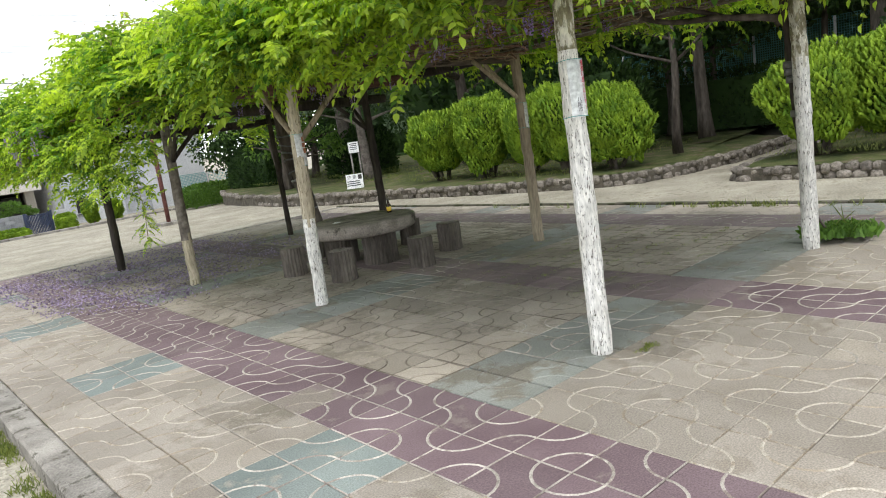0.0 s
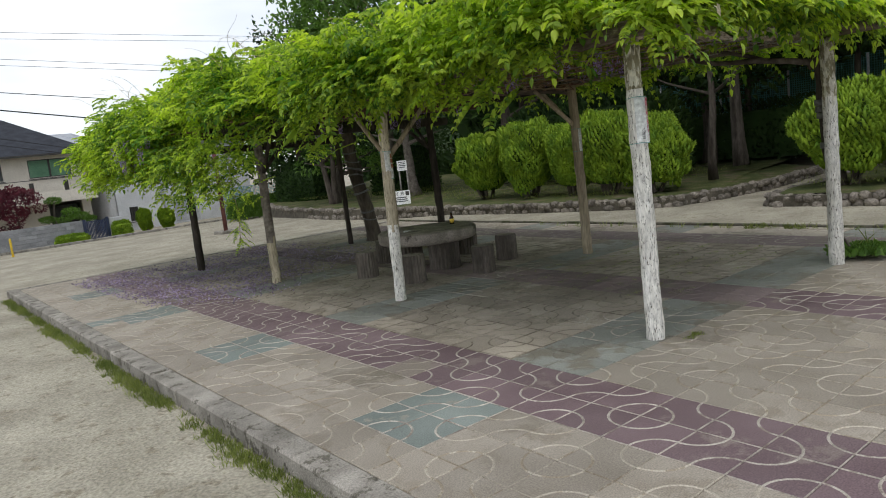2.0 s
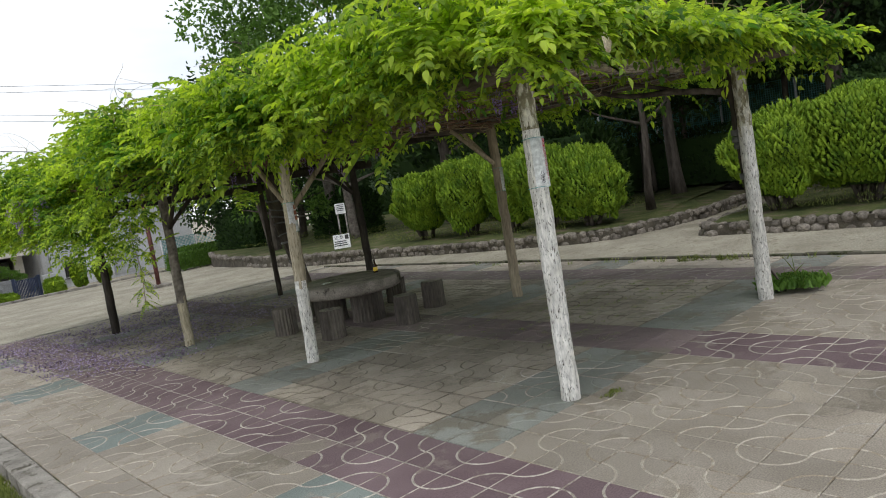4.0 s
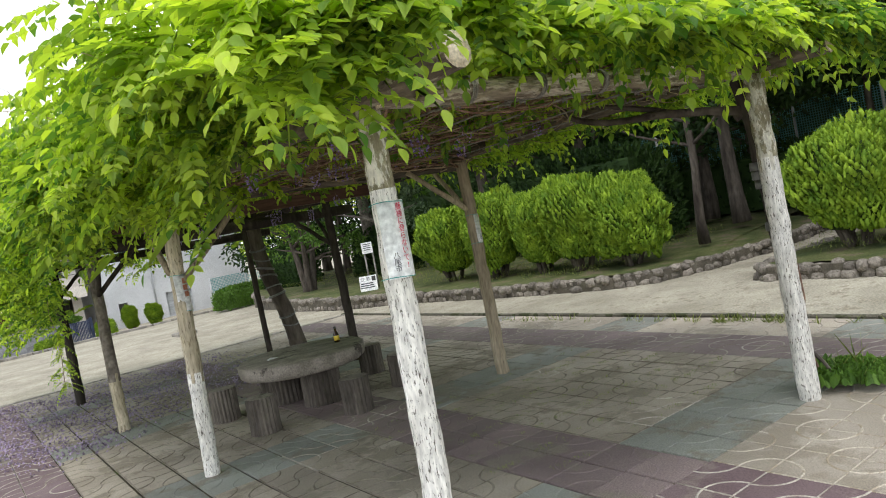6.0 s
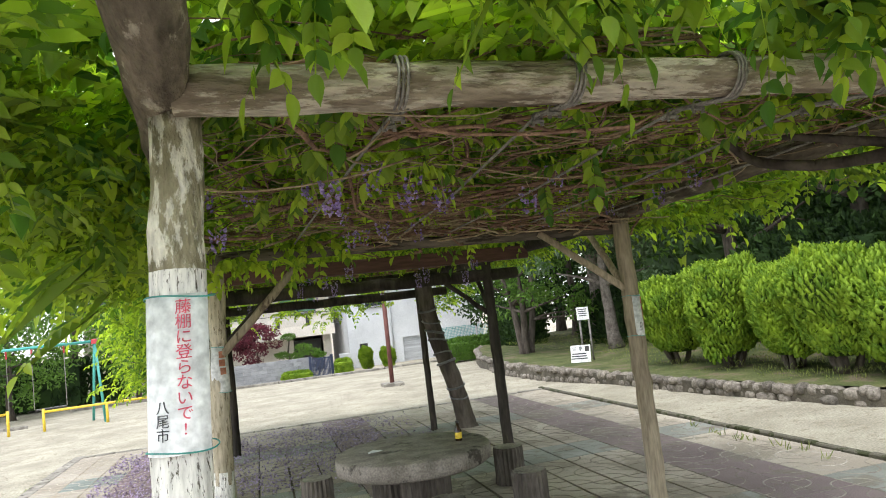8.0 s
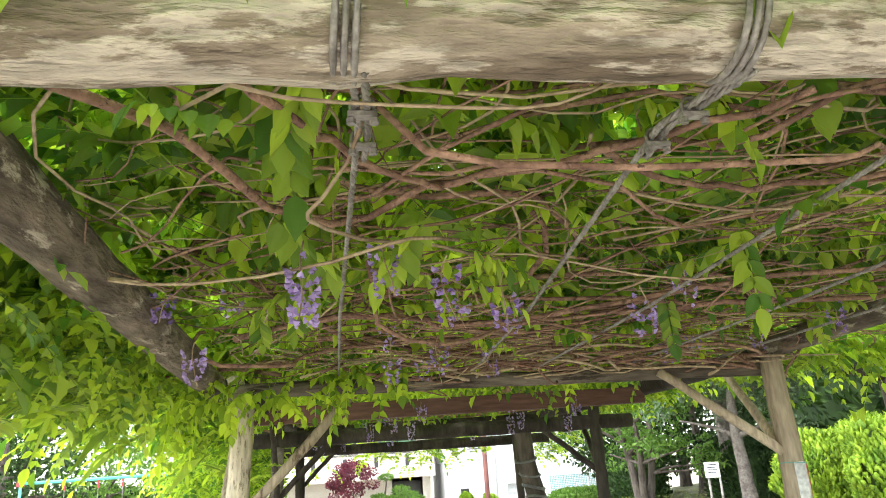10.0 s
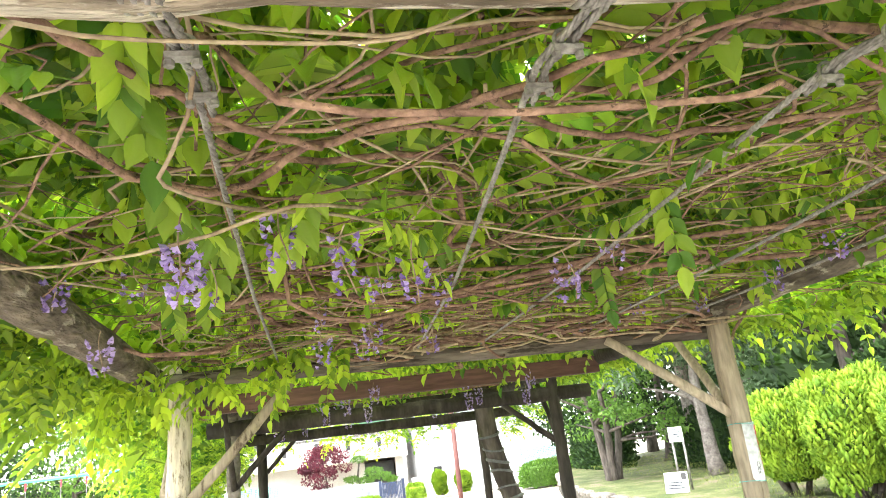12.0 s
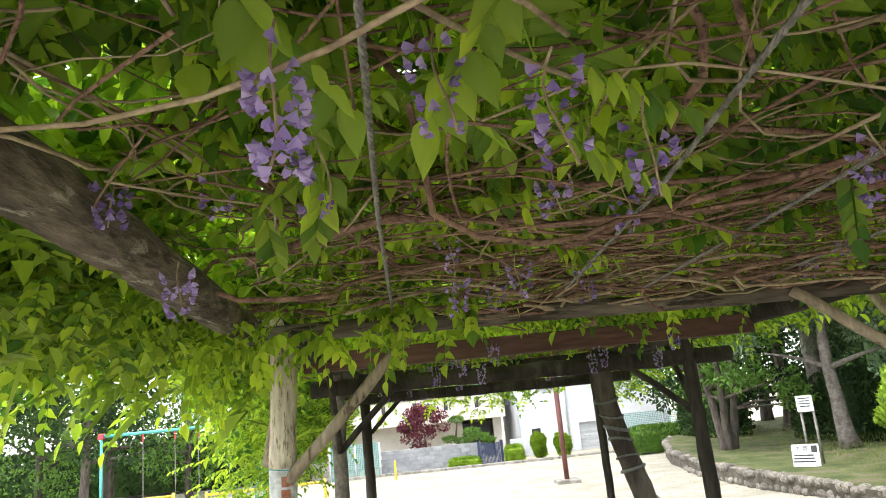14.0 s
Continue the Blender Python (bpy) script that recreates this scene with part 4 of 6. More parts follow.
def tufts(name, places, length, spread, label, mat=None, each=9, category="grass", wide=0.07):
    """Grass tufts as one object."""
    g = np.random.RandomState(len(places))
    p = np.repeat(np.array(places, float), each, 0)
    n_ = len(p)
    p[:, :2] += g.normal(0, spread, (n_, 2))
    ax = unit(np.stack([g.normal(0, 0.5, n_), g.normal(0, 0.5, n_), np.ones(n_)], 1))
    sd = unit(np.cross(ax, g.normal(0, 1, (n_, 3))))
    ln = length * g.uniform(0.4, 1.3, n_)
    v = leaf_blades(p, ax, sd, ln, ln * wide + 0.0015, 0.06)
    return tagged(part(name, blades_mesh(name, v, 6, LEAF_FACES, mat or GRASS), ()), label, category, kind="stuff")


g1 = np.random.RandomState(5)
ky = g1.uniform(-4.5, 10.2, 1500)
ky = ky[np.sin(ky * 2.3) + np.sin(ky * 5.1 + 1) + g1.normal(0, 0.7, 1500) > -0.6]
kx = -2.70 + ky * math.tan(-GRID_TURN) - np.abs(g1.normal(0, 0.05, len(ky)))
tufts("kerb_grass", np.stack([kx, ky, -0.125 + 0 * kx], 1), 0.05, 0.02, "short green grass and weeds along the kerb", each=14)
ry = g1.uniform(-1.0, 6.0, 160)
ry = ry[(np.abs(ry - 1.55) < 0.25) | (np.abs(ry - 1.0) < 0.2) | (g1.uniform(0, 1, 160) < 0.15)]
tufts("edge_weeds", np.stack([4.83 + g1.normal(0, 0.03, len(ry)) , ry, 0 * ry - 0.01], 1), 0.09, 0.025, "small weeds in the joint of the paving edge", each=8, category="weeds")
lx, ly = g1.uniform(6.4, 11, 2600), g1.uniform(-4, 20, 2600)
keep = ~((ly > 2.4) & (ly < 5.0)) & (lx > 6.9 + 0.12 * np.abs(ly - 8) * (ly > 8)) & ((lx > 7.6) | (ly > 5.2))
tufts("lawn_grass", np.stack([lx, ly, 0.21 + 0.04 * (lx - 6.5)], 1)[keep], 0.06, 0.09, "thin tufts of lawn grass on the raised bed", each=7)
mj = g1.uniform(0, 1, (260, 2))
mo = np.stack([1.0 + 2.6 * mj[:, 0], 0.6 + 0.33 * np.round(mj[:, 1] * 6), 0 * mj[:, 0]], 1)
mo[:, 1] += g1.normal(0, 0.012, 260)
tufts("joint_moss", mo[g1.uniform(0, 1, 260) < 0.75], 0.018, 0.02, "low moss and grass in the paving joints", each=10, category="moss")
tufts("post_foot_moss", np.stack([0.17 + g1.normal(0, 0.05, 30), -0.2 + g1.normal(0, 0.015, 30), np.zeros(30)], 1), 0.02, 0.012, "patch of moss in the paving by a post", category="moss")

# ---- golden cypress bushes ----
def bush(x, y, z, r, h, seed, label, mat=None, size=0.036, lobes=1500, per=7):
    """A clipped conifer: short stems, and an egg-shaped crown of upright flames of fine flat sprays."""
    g = np.random.RandomState(seed)
    top = thing("cypress_bush", label, "bush", at=pose(x, y, z), group="clipped cypress bushes")
    stems = Geo()
    for i in range(5):
        a = g.uniform(0, 6.28)
        stems.tube(wander(g, (0.1 * math.cos(a), 0.1 * math.sin(a), -0.05), (0.45 * r * math.cos(a), 0.45 * r * math.sin(a), h * 0.5), 6, 0.05), [0.05, 0.045, 0.04, 0.035, 0.03, 0.02], 6)
    part("stem", stems, TRUNK_BARK, top, smooth=True)
    # inner core; the shade deep between the tongues is put into its dark green
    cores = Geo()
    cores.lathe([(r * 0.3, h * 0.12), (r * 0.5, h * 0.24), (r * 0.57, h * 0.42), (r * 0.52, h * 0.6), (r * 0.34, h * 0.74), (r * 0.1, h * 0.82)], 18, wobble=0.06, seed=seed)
    crown = part("crown", cores, BUSH_INNER_SHADE, top, smooth=True)
    knobs = unit(g.normal(0, 1, (20, 3)) + (0, 0, 0.3))
    size_of = g.uniform(0.5, 1.15, 20)
    centre, axis = [], []
    for i in range(lobes):
        a, e = i * 2.399963, (i + 0.5) / lobes
        ct = 1 - e * 1.9
        st = math.sqrt(max(0.0, 1 - ct * ct))
        away = np.array((st * math.cos(a), st * math.sin(a), ct))
        knob = float((size_of * np.exp(-((1 - knobs @ away) / 0.05))).max())
        swell = 0.76 + 0.36 * knob + g.normal(0, 0.03)
        egg = r * 0.86 * st ** 0.7 * swell * (1 - 0.1 * max(0.0, -ct))
        centre.append((egg * math.cos(a), egg * math.sin(a), h * (0.48 + 0.43 * ct * (0.84 + 0.24 * knob))))
        axis.append(UP * 1.1 + np.array((st * math.cos(a), st * math.sin(a), max(ct, -0.2))) * 0.55 + g.normal(0, 0.32, 3))
    c, fax = np.array(centre), unit(np.array(axis))
    lr, lh = g.uniform(0.022, 0.044, lobes), g.uniform(0.035, 0.075, lobes)
    s1 = unit(np.cross(fax, (0.3, 0.8, 0.1)))
    s2 = np.cross(fax, s1)
    # rounded tongues of growth
    rings, sides = np.array([(-0.9, 0.6), (0.1, 1.0), (1.0, 0.15)]), 4
    ang = np.arange(sides) / sides * 2 * np.pi
    w, rr = np.repeat(rings[:, 0], sides), np.repeat(rings[:, 1], sides)
    u = np.tile(ang, len(rings))
    rr = rr * g.uniform(0.6, 1.35, (lobes, len(u)))
    v = c[:, None] + (s1[:, None] * np.cos(u)[None, :, None] + s2[:, None] * np.sin(u)[None, :, None]) * (lr[:, None] * rr)[..., None] + fax[:, None] * (lh[:, None] * w)[..., None]
    quads = [(k * sides + q_, k * sides + (q_ + 1) % sides, (k + 1) * sides + (q_ + 1) % sides, (k + 1) * sides + q_) for k in range(len(rings) - 1) for q_ in range(sides)]
    part("tongue", blades_mesh("tongue", v, len(u), quads, mat or BUSH), (), crown)["kind"] = "stuff"
    # fine sprays all over them
    u, w = g.uniform(0, 6.28, (lobes, per)), g.uniform(-0.7, 1, (lobes, per))
    rr = np.interp(w, rings[:, 0], rings[:, 1]) * g.uniform(0.8, 1.08, (lobes, per))
    d = s1[:, None] * np.cos(u)[..., None] + s2[:, None] * np.sin(u)[..., None]
    p = (c[:, None] + d * (lr[:, None] * rr)[..., None] + fax[:, None] * (lh[:, None] * w)[..., None]).reshape(-1, 3)
    ax = unit((fax[:, None] + d * 0.6).reshape(-1, 3) + g.normal(0, 0.2, (lobes * per, 3)))
    sd = unit(np.cross(ax, d.reshape(-1, 3)) + g.normal(0, 0.4, (lobes * per, 3)))
    ln = size * g.uniform(0.6, 1.3, lobes * per)
    part("spray", blades_mesh("spray", leaf_blades(p, ax, sd, ln, ln * 0.5), 6, LEAF_FACES, mat or BUSH), (), crown)["kind"] = "stuff"
    return top


for i, (x, y, r, h) in enumerate(((7.65, 9.5, 0.86, 1.68), (7.65, 8.1, 0.86, 1.9), (7.8, 6.95, 0.74, 1.74), (7.75, 6.0, 0.84, 1.9), (7.9, 5.05, 0.86, 1.68))):
    bush(x, y, 0.2, r, h, 20 + i, "rounded yellow-green clipped cypress on the raised bed")
for i, (x, y, r, h) in enumerate(((8.3, 1.7, 0.95, 1.78), (8.6, 0.5, 1.0, 2.05), (8.6, -0.9, 1.0, 2.05), (8.7, -2.4, 1.0, 1.95))):
    bush(x, y, 0.22, r, h, 30 + i, "tall yellow-green clipped cypress behind the stone wall")


# ---- trees ----
def tree(x, y, z, height, trunk, crown, seed, label, mat, leaf=0.155, clumps=46, per=82, lean=(0, 0), flat=0.75, bark=None, name="tree", stems=1, low=0.35):
    """A tapered trunk with limbs, and a crown of leaf clumps round the limbs' ends."""
    g = np.random.RandomState(seed)
    top = thing(name, label, "tree", at=pose(x, y, z))
    wood = Geo()
    ends = []
    for s_ in range(stems):
        a0 = 6.28 * s_ / stems + g.uniform(0, 1)
        spread = 0.0 if stems == 1 else 0.35
        head = np.array((lean[0] + spread * height * 0.3 * math.cos(a0), lean[1] + spread * height * 0.3 * math.sin(a0), height * (0.62 if stems == 1 else 0.5)))
        line = wander(g, (0.08 * (stems > 1) * math.cos(a0), 0.08 * (stems > 1) * math.sin(a0), -0.1), head, 10, 0.1)
        wood.tube(line, np.linspace(trunk, trunk * 0.5, 10) * np.r_[1.35, 1.1, np.ones(8)], 10, rough=0.06, seed=seed)
        for i in range(7 if stems == 1 else 4):
            k = g.randint(4, 10)
            a, up = g.uniform(0, 6.28), g.uniform(0.0, 0.5)
            e = line[k] + np.array((crown * 0.75 * math.cos(a), crown * 0.75 * math.sin(a), crown * up))
            wood.tube(wander(g, line[k], e, 7, 0.12), np.linspace(trunk * 0.42, trunk * 0.1, 7), 6)
            ends.append(e)
    part("trunk", wood, bark or TRUNK_BARK, top, smooth=True)
    cz = height * (low + 1) / 2
    got = []
    for i in range(clumps):
        d = unit(g.normal(0, 1, 3)) * g.uniform(0.35, 1.0) ** 0.5
        c = np.array((lean[0], lean[1], cz)) + d * np.array((crown, crown, height * (1 - low) / 2 * 1.02))
        if i < len(ends):
            c = ends[i] + g.normal(0, 0.15, 3)
        cr = crown * g.uniform(0.18, 0.34)
        q = unit(g.normal(0, 1, (per, 3))) * (g.uniform(0.3, 1, per) ** 0.5)[:, None]
        p_ = c + q * np.array((cr, cr, cr * flat))
        ax = unit(q * 0.7 + g.normal(0, 0.6, (per, 3)) - UP * 0.15)
        sd = unit(np.cross(ax, g.normal(0, 1, (per, 3))))
        ln = leaf * g.uniform(0.6, 1.3, per)
        got.append(leaf_blades(p_, ax, sd, ln, ln * 0.5))
    part("crown", blades_mesh("crown", np.concatenate(got), 6, LEAF_FACES, mat), (), top)
    return top


tree(9.5, 4.7, 0.35, 6.2, 0.08, 2.1, 50, "slim dark evergreen tree behind the clipped bushes", DARK_LEAF)
tree(11.6, 5.15, 0.45, 8.5, 0.15, 3.2, 51, "stout dark-barked evergreen tree on the lawn", DARK_LEAF, 0.16, 60)
tree(11.5, 8.6, 0.45, 7.0, 0.2, 2.8, 52, "dark evergreen tree behind the clipped bushes", DARK_LEAF, 0.16, 60)
tree(10.9, 11.8, 0.4, 6.5, 0.2, 2.6, 53, "dark evergreen tree behind the clipped bushes", DARK_LEAF, 0.15, 60)
tree(13.5, 2.2, 0.45, 9.0, 0.22, 3.4, 54, "tall dark evergreen tree on the lawn", DARK_LEAF, 0.17, 80, low=0.22)
tree(13.2, 6.8, 0.45, 6.5, 0.16, 2.4, 63, "dark evergreen tree before the net fence", DARK_LEAF, 0.16, 60, low=0.2)
tree(13.4, 10.0, 0.45, 6.5, 0.16, 2.4, 64, "dark evergreen tree before the net fence", DARK_LEAF, 0.16, 60, low=0.2)
tree(12.0, -1.2, 0.4, 8.5, 0.2, 3.2, 55, "dark evergreen tree behind the clipped bushes", DARK_LEAF, 0.16, 75, low=0.25)
for x, y, k in ((14.6, 6.4, 87), (14.7, 3.6, 88), (14.9, 0.6, 89), (14.7, -2.8, 90)):
    tree(x, y, 0.45, 5.6, 0.1, 2.3, k, "dark evergreen tree before the net fence", DARK_LEAF, 0.16, 64, low=0.36)
tree(9.8, 22.6, 0.0, 6.0, 0.16, 2.2, 85, "dense dark evergreen tree at the end of the bed", DARK_LEAF, 0.16, 70, low=0.06)
tree(12.5, 24.5, 0.0, 8.0, 0.2, 3.0, 86, "tall dark evergreen tree at the end of the bed", DARK_LEAF, 0.17, 80, low=0.1)
tree(9.7, 16.0, 0.3, 9.2, 0.22, 3.2, 56, "tall broadleaved tree with a thick grey trunk", MID_LEAF, 0.17, 110, 150, bark=GREY_BARK)
tree(8.9, 13.9, 0.3, 4.4, 0.16, 1.5, 57, "spreading tree with blue-grey foliage", GREY_LEAF, 0.1, 60, 170, bark=GREY_BARK, low=0.42)
tree(7.5, 16.2, 0.15, 4.2, 0.11, 1.6, 58, "many-stemmed tree by the stone wall", MID_LEAF, 0.12, 40, 120, stems=3)
tree(13.5, 13.5, 0.4, 8.0, 0.25, 3.2, 59, "tall dark evergreen tree at the back of the bed", DARK_LEAF, 0.17, 60)
tree(-9.5, 24.0, -0.3, 6.5, 0.2, 2.8, 60, "leafy green tree by the playground", MID_LEAF, 0.15, 60)
tree(-6.0, 29.0, -0.4, 5.5, 0.2, 2.5, 61, "leafy green tree by the playground", MID_LEAF, 0.15, 55)
tree(-13.5, 20.0, -0.3, 7.5, 0.25, 3.2, 62, "large dark tree by the playground", DARK_LEAF, 0.17, 60)


def hedge(name, x0, x1, y0, y1, z0, z1, seed, label, mat, leaf=0.06, count=4000):
    """A clipped hedge: a leafy block with rounded edges and an uneven skin."""
    g = np.random.RandomState(seed)
    c, s_ = np.array(((x0 + x1) / 2, (y0 + y1) / 2, z0)), np.array(((x1 - x0) / 2, (y1 - y0) / 2, z1 - z0))
    top = thing(name, label, "hedge", at=pose(*c))
    part("inner_growth", Geo().box((0, 0, s_[2] * 0.45), (s_[0] * 1.7, s_[1] * 1.7, s_[2] * 0.86), bevel=0.05), mat, top)
    d = unit(g.normal(0, 1, (count, 3)))
    d[:, 2] = np.abs(d[:, 2])
    k = (np.abs(d) ** 5).sum(1) ** -0.2
    p_ = d * k[:, None] * s_ * g.uniform(0.88, 1.05, (count, 1))
    ax = unit(d * 0.6 + UP * 0.4 + g.normal(0, 0.5, (count, 3)))
    sd = unit(np.cross(ax, g.normal(0, 1, (count, 3))))
    ln = leaf * g.uniform(0.6, 1.3, count)
    part("foliage", blades_mesh("foliage", leaf_blades(p_, ax, sd, ln, ln * 0.5), 6, LEAF_FACES, mat), (), top)
    return top


hedge("shrub_border", 10.2, 11.4, 6.2, 11.5, 0.3, 2.3, 77, "dense dark evergreen shrubs behind the clipped bushes", DARK_LEAF, 0.13, 9000)
hedge("shrub_border", 10.6, 11.6, -4.0, 1.6, 0.3, 2.4, 78, "dense dark evergreen shrubs behind the clipped bushes", DARK_LEAF, 0.13, 9000)
hedge("clipped_hedge", 14.2, 15.2, -6, 12, 0.3, 1.75, 70, "dark clipped hedge at the back of the lawn", DARK_LEAF, 0.1, 9000)
hedge("shrub_border", 8.6, 9.6, 19.2, 22.5, 0.0, 1.5, 71, "dense dark shrub at the end of the bed", DARK_LEAF, 0.11, 6000)
hedge("shrub_border", 9.4, 10.6, 14.5, 17.0, 0.2, 1.6, 72, "dense dark shrub at the end of the bed", DARK_LEAF, 0.11, 6000)
hedge("shrub_border", 7.2, 9.4, 22.8, 24.0, -0.3, 0.45, 73, "low leafy green shrubs by the fence", MID_LEAF, 0.1, 3000)
hedge("far_woods", 17.5, 21.0, -16, 30, 0.0, 8.0, 74, "dense dark woods closing the park", DARK_LEAF, 0.4, 26000)
hedge("far_hedge", -20, -4.5, 27.5, 29.0, -0.4, 1.3, 75, "dark leafy hedge behind the playground", DARK_LEAF, 0.2, 7000)
tree(10.6, 19.5, 0.1, 5.6, 0.15, 1.9, 69, "dense dark evergreen tree behind the shrubs", DARK_LEAF, 0.16, 60, low=0.08)
tree(-7.2, 25.0, -0.4, 4.2, 0.12, 2.0, 65, "leafy green tree by the playground", MID_LEAF, 0.14, 50, low=0.1)
tree(-11.5, 23.5, -0.4, 5.0, 0.14, 2.4, 66, "leafy green tree by the playground", MID_LEAF, 0.15, 50, low=0.1)
tree(-3.6, 27.2, -0.4, 3.6, 0.1, 1.6, 67, "leafy green tree beside the block wall", MID_LEAF, 0.13, 40, low=0.1)
tree(-8.6, 20.5, -0.3, 5.5, 0.14, 2.2, 68, "dark tree behind the swing", DARK_LEAF, 0.15, 50, low=0.25)

# ---- trunk of the wisteria, bound to the far post ----
line = np.array([(3.02, 7.76, -0.05), (3.0, 7.74, 0.15), (2.9, 7.7, 0.6), (2.72, 7.64, 1.15), (2.6, 7.58, 1.6), (2.55, 7.5, 2.2)])
t = np.linspace(0, 1, 26)
q = np.stack([np.interp(t, np.linspace(0, 1, 6), line[:, i]) for i in range(3)], 1)
part("trunk", Geo().tube(q, np.interp(t, [0, 0.08, 0.3, 1], [0.2, 0.14, 0.115, 0.1]), 14, rough=0.06, seed=4), TRUNK_BARK, wisteria, "dark old trunk bound with grey tape", smooth=True)
TAPE = surf("grey_binding_tape", (0.09, 0.09, 0.086), (0.18, 0.18, 0.172), 9, 0.5, 0.3, 40)
for i, z in enumerate((0.42, 0.56, 0.9, 1.02, 1.2, 1.32, 1.46, 1.62)):
    k = float(np.interp(z, q[:, 2], np.arange(26)))
    c = np.array([np.interp(k, np.arange(26), q[:, j]) for j in range(3)])
    a = np.linspace(0, 2 * np.pi, 18)
    part("binding", Geo().tube(np.stack([c[0] + 0.118 * np.cos(a), c[1] + 0.118 * np.sin(a), c[2] + 0.03 * np.sin(a + i)], 1), 0.011 + 0.004 * (i % 3), 6), TAPE, wisteria, smooth=True)
g2 = np.random.RandomState(9)
knots = np.array([(3.0, -0.08, -0.05), (2.95, -0.1, 0.35), (2.925, -0.085, 0.76), (2.91, -0.07, 1.0), (2.92, -0.05, 1.25), (2.92, -0.03, 1.5), (2.92, -0.02, 1.8), (2.88, 0.04, 2.15)])
t = np.linspace(0, 1, 22)
line = np.stack([np.interp(t * 7, range(8), knots[:, i]) for i in range(3)], 1) + g2.normal(0, 0.004, (22, 3))
# darker skin than TRUNK_BARK: the canopy's shade is in this stem's colour
part("trunk", Geo().tube(line, np.interp(t * 7, range(8), [0.035, 0.03, 0.032, 0.038, 0.042, 0.046, 0.044, 0.036]), 11, rough=0.12, seed=8), DARK_LOG, wisteria, "gnarled dark stem climbing a post", smooth=True)
for z in (1.12, 1.4, 1.46, 1.52):
    c = np.array([np.interp(z, line[:, 2], line[:, j]) for j in range(3)])
    part("tape", Geo().lathe([(0.05 if z < 1.3 else 0.06, z - 0.028), (0.052 if z < 1.3 else 0.062, z), (0.05 if z < 1.3 else 0.06, z + 0.028)], 12, (c[0], c[1], 0), wobble=0.06, seed=int(z * 100)), TAPE, wisteria, smooth=True)
part("limb", Geo().tube(wander(g2, (2.86, 0.05, 1.86), (2.25, 0.95, 2.16), 18, 0.16), np.linspace(0.034, 0.018, 18), 10, rough=0.12, seed=5), TRUNK_BARK, wisteria, smooth=True)
part("limb", Geo().tube(wander(g2, (2.86, 0.05, 1.9), (2.3, 0.7, 2.12), 12, 0.1), np.linspace(0.026, 0.014, 12), 9, rough=0.12, seed=6), TRUNK_BARK, wisteria, smooth=True)
part("stem", Geo().tube([(3.22, -0.05, 0.0), (3.12, -0.06, 0.18), (2.98, -0.1, 0.42), (3.02, -0.12, 0.62), (2.98, -0.13, 0.85), (2.88, -0.14, 0.95)], [0.014, 0.012, 0.011, 0.006, 0.005, 0.004], 7), BARK, wisteria, smooth=True)
wp = np.stack([3.2 + g2.normal(0, 0.08, 90), -0.3 + g2.normal(0, 0.08, 90), np.zeros(90)], 1)
tufts("weed_clump", wp + (0, 0, 0.05), 0.08, 0.05, "green weeds growing at the foot of a post", MID_LEAF, 30, "weeds", 0.5)
for pts_, r_ in ((((3.16, -0.2, -0.02), (3.04, -0.14, 0.22), (2.95, -0.08, 0.42)), 0.012), (((2.95, -0.08, 0.42), (3.0, -0.06, 0.62), (2.97, -0.06, 0.85), (2.87, -0.08, 1.0)), 0.006)):
    part("stem", Geo().tube(wander(g2, np.array(pts_[0]), np.array(pts_[-1]), 12, 0.04) if r_ > 0.01 else np.array(pts_), r_, 7), TRUNK_BARK, wisteria, smooth=True)
tufts("weed_stalks", wp[:8], 0.34, 0.03, "tall thin seeding weed stalks by a post", GRASS, 2, "weeds", 0.003)

# a spray of leaves hanging low from the rim
hp = np.array([(-0.45, 5.62, 1.75), (-0.5, 5.58, 1.4), (-0.47, 5.55, 1.0), (-0.5, 5.55, 0.62)])
part("stem", Geo().tube(hp, 0.004, 6), TWIG, wisteria, smooth=True)
n = 60
k = g2.uniform(0, 3, n)
p = np.stack([np.interp(k, range(4), hp[:, i]) for i in range(3)], 1)
spray = pinnate(g2, p, np.stack([g2.normal(0, 1, n), g2.normal(0, 1, n), g2.uniform(-1, 0.2, n)], 1), g2.uniform(0.08, 0.2, n), g2.uniform(0.2, 0.6, n))
part("foliage", blades_mesh("foliage", spray, 8, LEAFLET_FACES, WISTERIA), (), wisteria)["kind"] = "stuff"


# a curtain of leaves on the outer side by the third post
n = 620
p = np.stack([g2.uniform(-0.95, -0.35, n), g2.uniform(4.9, 7.2, n), 1.95 - 0.85 * g2.beta(1.2, 2.0, n)], 1)
p = p[clumped(p, g2, -0.02)]
n = len(p)
curtain = pinnate(g2, p, np.stack([g2.normal(-0.4, 0.8, n), g2.normal(0, 0.8, n), g2.uniform(-0.5, 0.3, n)], 1), g2.uniform(0.14, 0.24, n), g2.uniform(0.1, 0.6, n), 5, 0.056, 0.5, (0.0, 0.4), True)
part("foliage", blades_mesh("foliage", curtain, 6, LEAF_FACES, WISTERIA), (), wisteria)["kind"] = "stuff"


